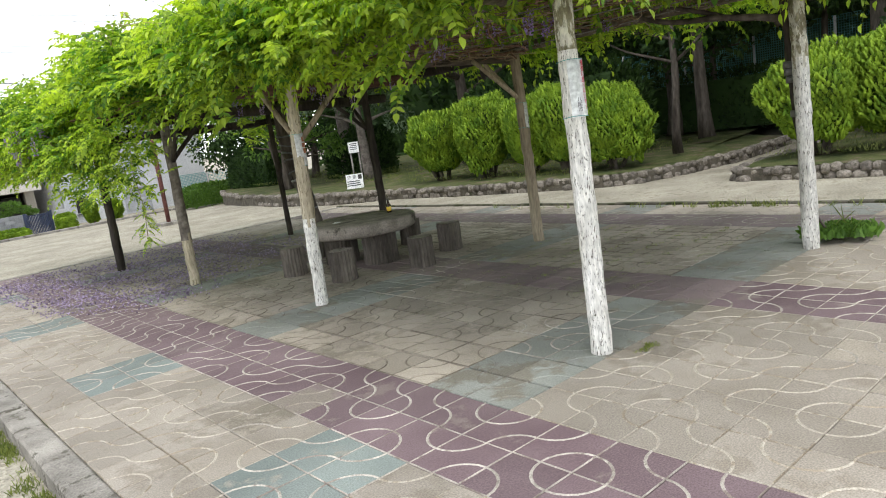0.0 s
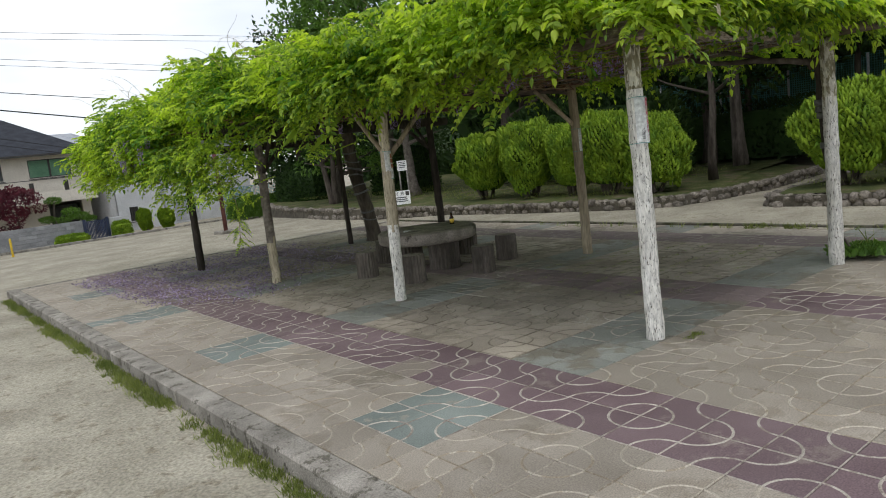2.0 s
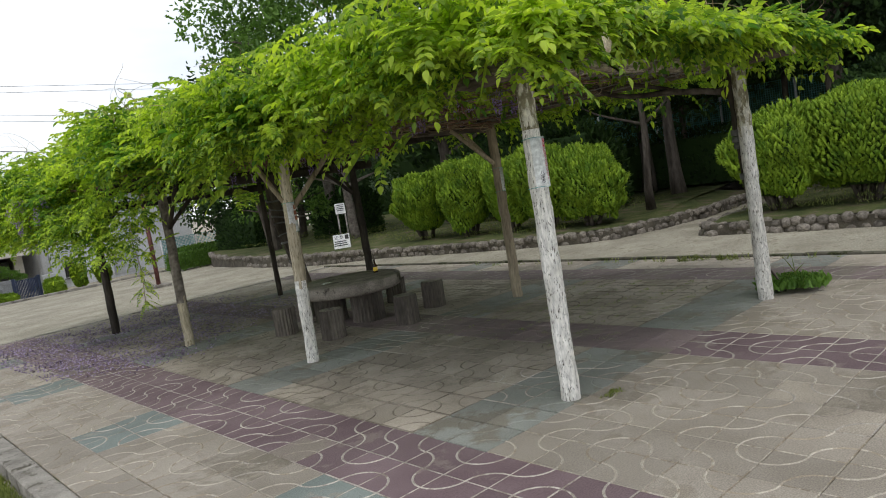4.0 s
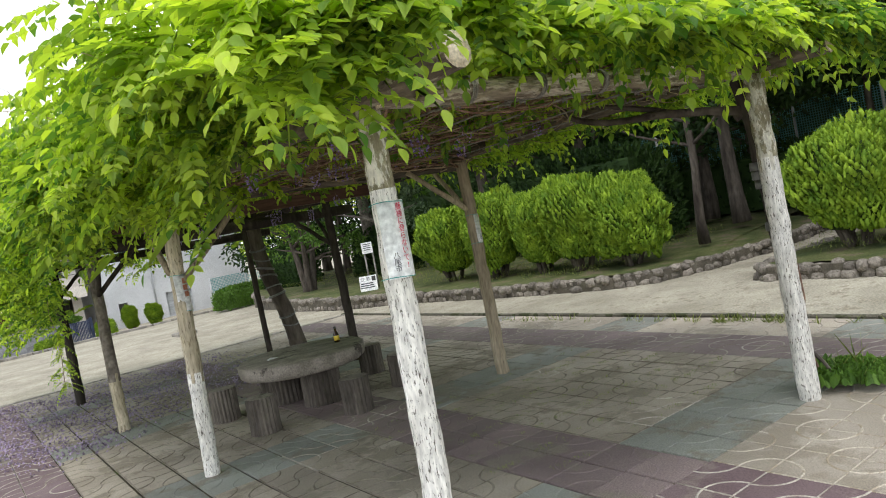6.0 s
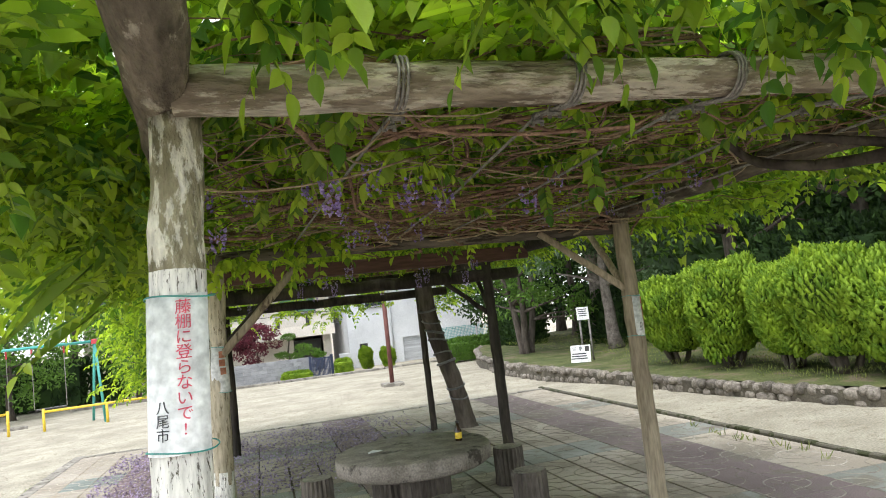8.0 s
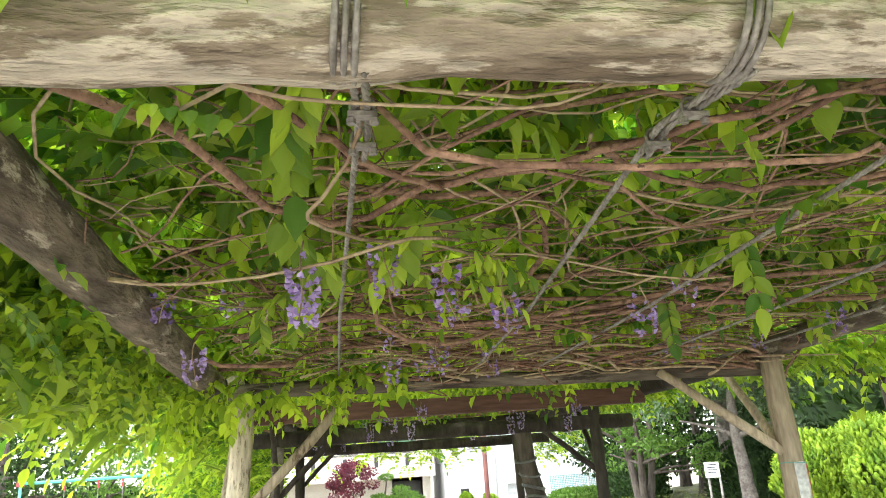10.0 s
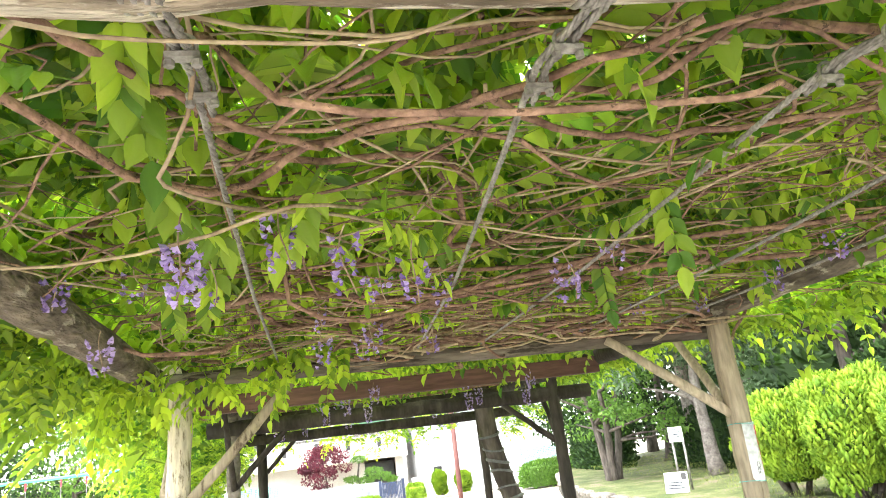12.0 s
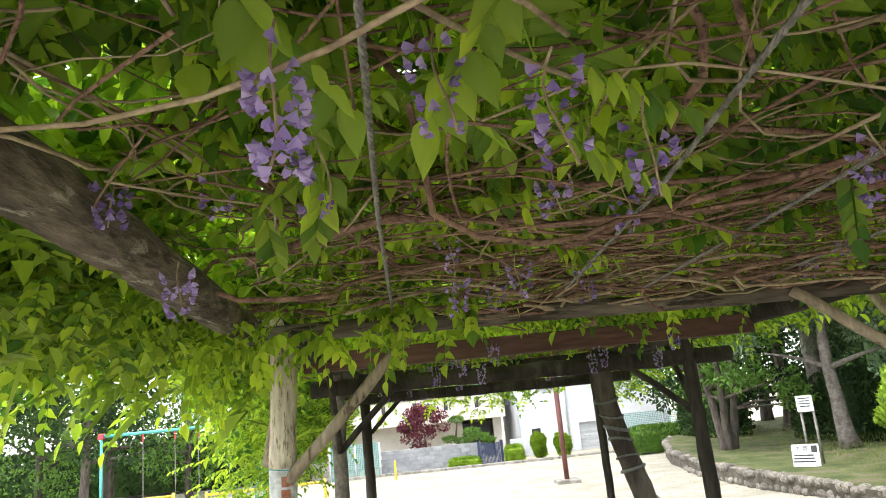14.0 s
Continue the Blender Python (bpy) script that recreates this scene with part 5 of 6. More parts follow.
# flower clusters
def raceme(place, length, seed, full=1.0):
    """A hanging cluster: a stem with small two-lipped flowers, wider above."""
    g = np.random.RandomState(seed)
    x, y, z = place
    c = part("raceme", Geo().tube(wander(g, (x, y, z), (x + g.normal(0, 0.01), y + g.normal(0, 0.01), z - length), 7, 0.015), 0.0018, 5), TWIG, wisteria, "hanging mauve wisteria flower cluster")
    m = int(46 * full * length / 0.2)
    t_ = g.uniform(0.2, 1.0, m)
    a = g.uniform(0, 6.28, m)
    r_ = 0.028 * (1.15 - 0.6 * t_)
    p_ = np.stack([x + r_ * np.cos(a), y + r_ * np.sin(a), z - length * t_], 1)
    o = np.stack([np.cos(a), np.sin(a), g.normal(-0.2, 0.4, m)], 1)
    sd = unit(np.cross(o, UP) + g.normal(0, 0.3, (m, 3)))
    v = [leaf_blades(p_, unit(o + UP * 0.6), sd, np.full(m, 0.015), np.full(m, 0.017)), leaf_blades(p_, unit(o - UP * 0.5), sd, np.full(m, 0.014), np.full(m, 0.011))]
    part("blossom", blades_mesh("blossom", np.concatenate(v), 6, LEAF_FACES, PETAL), (), c)["kind"] = "stuff"


g3 = np.random.RandomState(21)
for i, (place, size, full) in enumerate((((0.51, 0.69, 2.1), 0.17, 1.3), ((1.34, 1.04, 2.07), 0.13, 0.9), ((0.14, 1.53, 2.06), 0.13, 1.0), ((0.11, 1.26, 2.17), 0.1, 1.0), ((0.8, 0.75, 2.08), 0.14, 0.6), ((0.95, 0.9, 2.08), 0.14, 0.5), ((0.75, 1.9, 2.06), 0.12, 0.8))):
    raceme(place, size, 300 + i, full)
for i in range(16):
    raceme((g3.uniform(0.15, 2.7), g3.uniform(0.7, 2.9), g3.uniform(2.12, 2.2)), g3.uniform(0.08, 0.16), i, 0.6)
for i in range(22):
    raceme((g3.uniform(0.2, 2.6), g3.choice([4.3, 5.5, 5.9, 7.2, 8.2]) + g3.normal(0, 0.15), g3.uniform(2.0, 2.1)), g3.uniform(0.12, 0.2), 60 + i)
for i in range(26):
    raceme((-0.98 + g3.normal(0, 0.1), 7.9 + g3.normal(0, 0.4), g3.uniform(1.85, 2.2)), g3.uniform(0.15, 0.25), 100 + i, 1.2)

# fallen petals under the far bays
n = 15000
u, w = g3.uniform(-1.6, 2.7, n), g3.uniform(4.6, 10.3, n)
front = 5.0 + 0.25 * np.sin(u * 2.2) + 0.5 * np.clip(u, 0, 3) + 0.9 * np.clip(-u - 0.9, 0, 1)
dens = np.clip((w - front) / 0.7, 0, 1) * np.clip((10.2 - w) / 0.6, 0, 1) * np.clip((2.7 - u) / 1.2, 0, 1) * (0.75 + 0.25 * np.sin(u * 5 + w * 3))
ok = g3.uniform(0, 1, n) < dens
ok |= (g3.uniform(0, 1, n) < 0.004)
u, w = u[ok], w[ok]
m = len(u)
a = g3.uniform(0, 6.28, m)
p = np.stack([u, w, 0.004 + g3.uniform(0, 0.006, m)], 1)
ax = unit(np.stack([np.cos(a), np.sin(a), g3.uniform(-0.1, 0.5, m)], 1))
sd = unit(np.cross(ax, UP + g3.normal(0, 0.4, (m, 3))))
ln = g3.uniform(0.016, 0.036, m)
tagged(part("fallen_petals", blades_mesh("fallen_petals", leaf_blades(p, ax, sd, ln, ln * 0.75, 0.3), 6, LEAF_FACES, FALLEN), ()), "carpet of faded purple petals on the paving", "petals", kind="stuff")

# ---- the street front beyond the square ----
PLASTER = surf("cream_plaster", (0.66, 0.61, 0.53), (0.75, 0.7, 0.62), 1.5, 0.9, 0.2, 60)
GREY_PLASTER = surf("grey_plaster", (0.55, 0.56, 0.57), (0.66, 0.67, 0.68), 0.8, 0.9, 0.2, 60)
ROOF = surf("dark_roof_tile", (0.022, 0.025, 0.032), (0.036, 0.04, 0.05), 3, 0.9, 0.5, 30)
PALE_ROOF = surf("pale_grey_roof", (0.28, 0.3, 0.33), (0.38, 0.4, 0.43), 3, 0.6, 0.4, 30)
DARK_FRAME = surf("dark_bronze_frame", (0.03, 0.028, 0.026), (0.05, 0.046, 0.042), 6, 0.45, 0.1, 60)
GLASS = bpy.data.materials.new("window_glass")
GLASS.use_nodes = True
GLASS.node_tree.nodes["Principled BSDF"].inputs["Base Color"].default_value = (0.05, 0.065, 0.07, 1)
GLASS.node_tree.nodes["Principled BSDF"].inputs["Roughness"].default_value = 0.06
GREEN_BLIND = surf("green_blind", (0.1, 0.24, 0.14), (0.15, 0.32, 0.19), 2, 0.5, 0.1, 40)
BLOCK = surf("grey_block", (0.2, 0.205, 0.215), (0.3, 0.305, 0.315), 2, 0.9, 0.4, 50, vary=0.1)
NAVY = surf("navy_metal", (0.02, 0.03, 0.07), (0.035, 0.05, 0.1), 4, 0.4, 0.1, 50)
SHUTTER = surf("ribbed_shutter", (0.42, 0.43, 0.44), (0.52, 0.53, 0.54), 2, 0.5, 0.1, 50)
RUST = surf("red_brown_pole_paint", (0.1, 0.04, 0.035), (0.17, 0.07, 0.06), 5, 0.6, 0.3, 40)
YELLOW = surf("yellow_rail_paint", (0.65, 0.45, 0.03), (0.75, 0.54, 0.05), 5, 0.45, 0.1, 50)
TEAL = surf("teal_paint", (0.05, 0.3, 0.26), (0.08, 0.38, 0.33), 5, 0.5, 0.1, 50)
NET = surf("teal_net", (0.1, 0.28, 0.27), (0.16, 0.38, 0.36), 5, 0.8, 0.1, 50)
RED = surf("red_metal", (0.4, 0.03, 0.04), (0.5, 0.05, 0.06), 5, 0.5, 0.1, 50)
WIRE = surf("black_wire", (0.015, 0.015, 0.017), (0.03, 0.03, 0.032), 5, 0.6, 0.0, 50)


def facade(x0, x1, z0, z1, y, thick, holes):
    """A wall along x with openings (x0, x1, z0, z1) cut through it."""
    xs = sorted({x0, x1, *[h[0] for h in holes], *[h[1] for h in holes]})
    zs = sorted({z0, z1, *[h[2] for h in holes], *[h[3] for h in holes]})
    geo = Geo()
    for a, b in zip(xs, xs[1:]):
        for c, d in zip(zs, zs[1:]):
            if not any(h[0] <= a and b <= h[1] and h[2] <= c and d <= h[3] for h in holes):
                geo.box(((a + b) / 2, y + thick / 2, (c + d) / 2), (b - a, thick, d - c))
    return geo


def window(parent, x0, x1, z0, z1, y, glass, bars=1):
    w = part("window", Geo().box(((x0 + x1) / 2, y + 0.12, (z0 + z1) / 2), (x1 - x0, 0.02, z1 - z0)), glass, parent)
    fr = Geo()
    for x in [x0, *[x0 + (x1 - x0) * (i + 1) / (bars + 1) for i in range(bars)], x1]:
        fr.box((x, y + 0.06, (z0 + z1) / 2), (0.06, 0.09, z1 - z0 + 0.06))
    for z in (z0, z1):
        fr.box(((x0 + x1) / 2, y + 0.06, z), (x1 - x0, 0.092, 0.06))
    part("frame", fr, DARK_FRAME, w)
    part("sill", Geo().box(((x0 + x1) / 2, y - 0.02, z0 - 0.045), (x1 - x0 + 0.1, 0.12, 0.03)), DARK_FRAME, w)


house = thing("house", "cream two-storey house with a dark hipped roof", "house")
HY = 30.6
holes = [(1.9, 3.5, 2.2, 2.95), (-0.9, 0.95, 2.2, 2.95), (-3.8, -1.8, 2.2, 2.95), (2.4, 3.7, -0.5, 1.1)]
part("wall", facade(-6.0, 4.05, -0.5, 3.15, HY, 0.2, holes), PLASTER, house)
part("wall", Geo().box((3.95, HY + 3.1, 1.33), (0.2, 5.8, 3.66)).box((-5.9, HY + 3.1, 1.33), (0.2, 5.8, 3.66)).box((-1, HY + 6.1, 1.33), (10.1, 0.2, 3.66)), PLASTER, house)
window(house, 1.9, 3.5, 2.2, 2.95, HY, GREEN_BLIND)
window(house, -0.9, 0.95, 2.2, 2.95, HY, GLASS)
window(house, -3.8, -1.8, 2.2, 2.95, HY, GLASS)
part("entrance", Geo().box((3.05, HY + 0.9, 0.2), (1.3, 0.06, 1.5)), DARK_FRAME, house, "dark recessed entrance")
part("roof", Geo().add([(-6.5, HY - 0.5, 3.13), (4.5, HY - 0.5, 3.13), (4.5, HY + 6.7, 3.13), (-6.5, HY + 6.7, 3.13), (-2.5, HY + 3.1, 4.95), (1.75, HY + 3.1, 4.95)],
                       [(0, 1, 5, 4), (1, 2, 5), (2, 3, 4, 5), (3, 0, 4), (3, 2, 1, 0)]), ROOF, house)
part("gutter", Geo().box((-1.0, HY - 0.53, 3.11), (11.0, 0.06, 0.08)), DARK_FRAME, house)
bal = part("balcony", Geo().box((-0.8, HY - 0.45, 1.5), (9.8, 0.9, 0.12)).box((-0.8, HY - 0.88, 1.35), (9.9, 0.08, 0.46)), PLASTER, house, "cream balcony with dark posts")
for i in range(8):
    part("panel", Geo().box((-5.3 + 1.28 * i, HY - 0.88, 1.78), (0.95, 0.05, 0.34)), PLASTER, bal)
    part("post", Geo().box((-4.66 + 1.28 * i, HY - 0.88, 1.78), (0.16, 0.07, 0.42)), DARK_FRAME, bal)
part("rail", Geo().tube([(-5.8, HY - 0.88, 2.1), (4.0, HY - 0.88, 2.1)], 0.015, 6), DARK_FRAME, bal)

house2 = thing("house", "plain grey rendered house with a ribbed shutter", "house")
holes = [(6.9, 8.0, -0.45, 0.62), (5.0, 5.35, -0.05, 0.55), (5.4, 6.2, 2.1, 3.0)]
part("wall", facade(4.55, 10.6, -0.55, 3.1, 28.6, 0.2, holes), GREY_PLASTER, house2)
part("wall", Geo().box((4.65, 31.4, 1.27), (0.2, 5.4, 3.65)).box((10.5, 31.4, 1.27), (0.2, 5.4, 3.65)).box((7.6, 34.2, 1.27), (6.0, 0.2, 3.65)), GREY_PLASTER, house2)
part("roof", Geo().box((7.6, 31.4, 3.18), (6.4, 6.2, 0.16), bevel=0.03), PALE_ROOF, house2)
sh = part("shutter", Geo().box((7.45, 28.74, 0.085), (1.1, 0.02, 1.07)), SHUTTER, house2, "pale ribbed shutter")
for i in range(12):
    part("slat", Geo().box((7.45, 28.715, -0.4 + 0.089 * i), (1.1, 0.03, 0.075), bevel=0.01), SHUTTER, sh)
window(house2, 5.0, 5.35, -0.05, 0.55, 28.6, GLASS, 3)
window(house2, 5.4, 6.2, 2.1, 3.0, 28.6, GLASS)
part("drainpipe", Geo().tube([(6.45, 28.55, -0.5), (6.45, 28.55, 3.05)], 0.04, 8), SHUTTER, house2, smooth=True)
house3 = thing("house", "distant house with a pale grey gabled roof", "house")
part("wall", Geo().box((6.0, 45, 1.5), (6, 6, 4.2)), PLASTER, house3)
part("roof", Geo().add([(2.6, 41.5, 3.55), (9.4, 41.5, 3.55), (9.4, 48.5, 3.55), (2.6, 48.5, 3.55), (4.8, 45, 5.0), (7.2, 45, 5.0)], [(0, 1, 5, 4), (1, 2, 5), (2, 3, 4, 5), (3, 0, 4), (3, 2, 1, 0)]), PALE_ROOF, house3)
ac = thing("air_conditioner", "pale outdoor air-conditioner unit by the grey house", "air conditioner", at=pose(4.3, 28.3, -0.5))
part("body", Geo().box((0, 0, 0.55), (0.5, 0.25, 0.4), bevel=0.02), SHUTTER, ac)
part("stand", Geo().box((0, 0, 0.17), (0.44, 0.2, 0.34)), DARK_FRAME, ac)

garden_wall = thing("garden_wall", "grey concrete block wall round a front garden", "wall", kind="structure")
part("footing", Geo().box((0.95, 26.66, -0.6), (3.9, 0.14, 0.5)), BLOCK, garden_wall)
blk = Geo().box((0, 0, 0), (0.286, 0.13, 0.136), bevel=0.006).mesh("block", BLOCK)
for r in range(5):
    for c in range(13):
        part("block", blk, (), garden_wall, at=pose(-0.85 + 0.29 * c + 0.145 * (r % 2), 26.66, -0.28 + 0.14 * r))
gate = thing("garden_gate", "closed navy metal garden gate between walls", "gate", at=pose(3.1, 26.6, -0.48))
part("gate_frame", Geo().box((0, 0, 0.75), (0.7, 0.03, 0.03)).box((0, 0, 0.08), (0.7, 0.03, 0.03)).box((-0.34, 0, 0.4), (0.03, 0.04, 0.8)).box((0.34, 0, 0.4), (0.03, 0.04, 0.8)).box((0, 0, 0.4), (0.03, 0.04, 0.76)), NAVY, gate)
slat = Geo().box((0, 0, 0.42), (0.035, 0.015, 0.68)).mesh("slat", NAVY)
for i in range(13):
    part("slat", slat, (), gate, at=pose(-0.3 + 0.05 * i, 0, 0))
for x in (-0.42, 0.42):
    part("post", Geo().box((x, 0, 0.42), (0.1, 0.1, 0.86)), NAVY, gate)
hedge("clipped_hedge", 1.55, 2.65, 25.95, 26.45, -0.5, -0.12, 80, "low clipped yellow-green hedge before the block wall", BUSH, 0.07, 1600)
hedge("clipped_hedge", 3.6, 4.25, 26.0, 26.6, -0.5, 0.12, 81, "boxy clipped yellow-green hedge beside the gate", BUSH, 0.07, 1500)
bush(4.85, 26.4, -0.5, 0.28, 1.05, 82, "slim oval golden cypress by the grey house", None, 0.06, 1500, 12)
bush(5.75, 26.5, -0.5, 0.32, 0.95, 83, "small airy yellow-green shrub by the grey house", None, 0.07, 900, 9)
tree(0.75, 28.0, -0.45, 2.25, 0.05, 0.95, 84, "small dark red Japanese maple in a front garden", MAPLE_LEAF, 0.09, 40, 110, name="maple_tree", low=0.5)
pine = thing("garden_pine", "cloud-pruned garden pine behind the block wall", "tree", at=pose(2.0, 27.8, -0.45))
part("trunk", Geo().tube([(0, 0, 0), (0.1, 0, 0.5), (-0.05, 0, 1.0), (0.05, 0, 1.6)], [0.06, 0.05, 0.04, 0.03], 7), TRUNK_BARK, pine, smooth=True)
g4 = np.random.RandomState(31)
for px_, pz, pr in ((0.02, 1.65, 0.3), (0.55, 1.15, 0.36), (-0.3, 0.95, 0.3), (0.9, 0.95, 0.34), (0.25, 0.85, 0.34), (1.2, 0.8, 0.25)):
    d = unit(g4.normal(0, 1, (420, 3))) * g4.uniform(0.5, 1, (420, 1))
    p = np.array((px_, 0, pz)) + d * (pr, pr, pr * 0.42)
    ax = unit(d + UP * 0.5 + g4.normal(0, 0.4, (420, 3)))
    ln = g4.uniform(0.05, 0.1, 420)
    part("foliage_pad", blades_mesh("foliage_pad", leaf_blades(p, ax, unit(np.cross(ax, g4.normal(0, 1, (420, 3)))), ln, ln * 0.4), 6, LEAF_FACES, MID_LEAF), (), pine)["kind"] = "stuff"
street_kerb = thing("street_kerb", "low grey concrete edging along the far side of the square", "kerb", kind="structure")
long_stone = Geo().box((0, 0, 0), (1.19, 0.15, 0.3), bevel=0.015).mesh("edge_stone", CONCRETE)
for i in range(16):
    part("edge_stone", long_stone, (), street_kerb, at=pose(-5.0 + 1.2 * i, 25.75, -0.5))
for i in range(7):
    part("edge_stone", long_stone, (), street_kerb, at=pose(-13.0 + 1.2 * i, 19.0, -0.28))

# red-brown pole on its footing
pole = thing("lamp_pole", "slim red-brown metal pole on a square concrete footing", "pole", at=pose(3.68, 15.85, ground_z(3.68, 15.85)))
part("footing", Geo().box((0, 0, 0.03), (0.5, 0.5, 0.1), bevel=0.015), CONCRETE, pole)
part("shaft", Geo().tube([(0, 0, 0.05), (0, 0, 1.2), (0, 0, 3.6)], 0.055, 12), RUST, pole, smooth=True)

# notice boards on the bed
notice = thing("notice_sign", "small white notice plate on two thin grey posts", "sign", at=pose(7.25, 12.25, 0.2, 0, 0, -40))
for x in (-0.09, 0.11):
    part("post", Geo().tube([(x, 0.02, -0.1), (x, 0.02, 1.02)], 0.022, 8), STEEL, notice, smooth=True)
pl = part("plate", Geo().box((0, -0.015, 0.98), (0.26, 0.012, 0.27), bevel=0.003), WHITE_PAINT, notice)
for i in range(4):
    part("text_bar", Geo().box((0, -0.023, 1.07 - 0.045 * i), (0.19 - 0.03 * (i % 2), 0.003, 0.018)), BLACK_PRINT, pl)
warn = thing("warning_board", "white warning board with black lettering leaning by the posts", "sign", at=pose(6.95, 12.0, 0.16, -12, 0, -40))
wb = part("board", Geo().box((0, 0, 0.2), (0.42, 0.015, 0.36), bevel=0.003), WHITE_PAINT, warn)
part("lettering", text_mesh("注 意", 0.1, "lettering", BLACK_PRINT), (), wb, at=pose(-0.06, -0.012, 0.3))
for i in range(3):
    part("text_bar", Geo().box((-0.03, -0.01, 0.2 - 0.05 * i), (0.3 + 0.02 * i, 0.004, 0.024)), BLACK_PRINT, wb)
part("picture", Geo().box((0.14, -0.01, 0.3), (0.09, 0.004, 0.11)), DARK_FRAME, wb)

# playground rails and swing
def rail(x0, y0, x1, y1, h):
    z0 = ground_z(x0, y0)
    r = thing("safety_rail", "low yellow tubular safety rail of the playground", "rail", group="yellow rails")
    part("bar", Geo().tube([(x0, y0, z0 + h), (x1, y1, z0 + h)], 0.028, 8), YELLOW, r, smooth=True)
    for k in (0.0, 0.5, 1.0):
        part("post", Geo().tube([(x0 + (x1 - x0) * k, y0 + (y1 - y0) * k, z0 - 0.1), (x0 + (x1 - x0) * k, y0 + (y1 - y0) * k, z0 + h + 0.07 * (k in (0, 1)))], 0.032, 8), YELLOW, r, smooth=True)


rail(-1.68, 17.2, -4.3, 16.9, 0.45)
rail(-5.0, 16.8, -6.8, 16.65, 0.5)
BLUE_PAINT = surf("blue_painted_metal", (0.02, 0.2, 0.5), (0.03, 0.27, 0.6), 6, 0.4, 0.1, 60)
for x, y, mat, tone in ((-4.83, 12.83, TEAL, "teal"), (-5.82, 13.8, BLUE_PAINT, "blue"), (-6.95, 14.6, WHITE_PAINT, "white")):
    bol = thing("bollard", tone + " painted metal bollard by the playground", "bollard", at=pose(x, y, ground_z(x, y)), group="coloured bollards")
    part("shaft", Geo().lathe([(0.045, -0.1), (0.045, 0.76), (0.036, 0.785), (0.015, 0.8)], 14), mat, bol, smooth=True)
    part("collar", Geo().lathe([(0.05, 0.66), (0.052, 0.665), (0.052, 0.7), (0.05, 0.705)], 14), mat, bol, smooth=True)
chain = thing("chain_rail", "thin teal rail between painted bollards", "rail")
part("bar", Geo().tube([(-5.82, 13.8, ground_z(-5.82, 13.8) + 0.68), (-6.95, 14.6, ground_z(-6.95, 14.6) + 0.68)], 0.014, 8), TEAL, chain, smooth=True)
for x, y in ((-0.28, 23.6), (-1.45, 19.6)):
    bol = thing("bollard", "slim yellow painted metal bollard by the playground", "bollard", at=pose(x, y, ground_z(x, y)), group="yellow bollards")
    part("shaft", Geo().lathe([(0.035, -0.1), (0.035, 0.55), (0.025, 0.585), (0.01, 0.595)], 12), YELLOW, bol, smooth=True)
    part("foot", Geo().lathe([(0.06, -0.02), (0.06, 0.015), (0.05, 0.02)], 12), YELLOW, bol)
swing = thing("swing_set", "teal tubular playground swing frame with red joints and chains", "swing", at=pose(0, 0, -0.15))
part("top_bar", Geo().tube([(-6.5, 16.6, 1.95), (-3.3, 17.8, 1.95)], 0.035, 8), TEAL, swing, smooth=True)
for (x, y) in ((-6.5, 16.6), (-3.3, 17.8)):
    part("joint", Geo().box((x, y, 1.95), (0.12, 0.12, 0.12), bevel=0.02), RED, swing)
    for s_ in (-1, 1):
        part("leg", Geo().tube([(x, y, 1.95), (x + 0.25 * s_, y - 0.6 * s_, -0.1)], 0.032, 8), TEAL, swing, smooth=True)
for k in (0.25, 0.45, 0.6, 0.8):
    part("hook", Geo().tube([(-6.5 + 3.2 * k, 16.6 + 1.2 * k, 1.93), (-6.5 + 3.2 * k, 16.6 + 1.2 * k, 1.75)], 0.02, 6), RED, swing)
    part("chain", Geo().tube([(-6.5 + 3.2 * k, 16.6 + 1.2 * k, 1.75), (-6.5 + 3.2 * k, 16.6 + 1.2 * k, 0.5)], 0.009, 5), STEEL, swing)
for k in (0.35, 0.7):
    part("seat", Geo().box((-6.5 + 3.2 * k, 16.6 + 1.2 * k, 0.48), (0.65, 0.18, 0.04), bevel=0.01, turn=0.36), DARK_FRAME, swing)

# teal net fences
def net_fence(x0, y0, x1, y1, z0, h, label):
    n_ = max(2, int(math.hypot(x1 - x0, y1 - y0) / 2))
    fence = thing("net_fence", label, "fence")
    for i in range(n_ + 1):
        k = i / n_
        part("post", Geo().tube([(x0 + (x1 - x0) * k, y0 + (y1 - y0) * k, z0 - 0.2), (x0 + (x1 - x0) * k, y0 + (y1 - y0) * k, z0 + h)], 0.035, 8), SHUTTER, fence, smooth=True)
    geo = Geo()
    for j in range(int(h / 0.06) + 1):
        geo.tube([(x0, y0, z0 + 0.06 * j), (x1, y1, z0 + 0.06 * j)], 0.011, 3, cap=False)
    m_ = int(math.hypot(x1 - x0, y1 - y0) / 0.06)
    for j in range(m_):
        k = j / m_
        geo.tube([(x0 + (x1 - x0) * k, y0 + (y1 - y0) * k, z0), (x0 + (x1 - x0) * k, y0 + (y1 - y0) * k, z0 + h)], 0.011, 3, cap=False)
    tagged(part("net", geo, NET, fence), kind="stuff")


net_fence(16.2, -6, 16.2, 16, 0.3, 2.4, "tall teal net fence behind the hedge")
net_fence(7.7, 25.2, 10.6, 25.2, -0.5, 1.4, "pale teal net fence by the grey house")
net_fence(-2.6, 25.6, -0.9, 26.3, -0.5, 1.2, "short teal net fence beside the block wall")

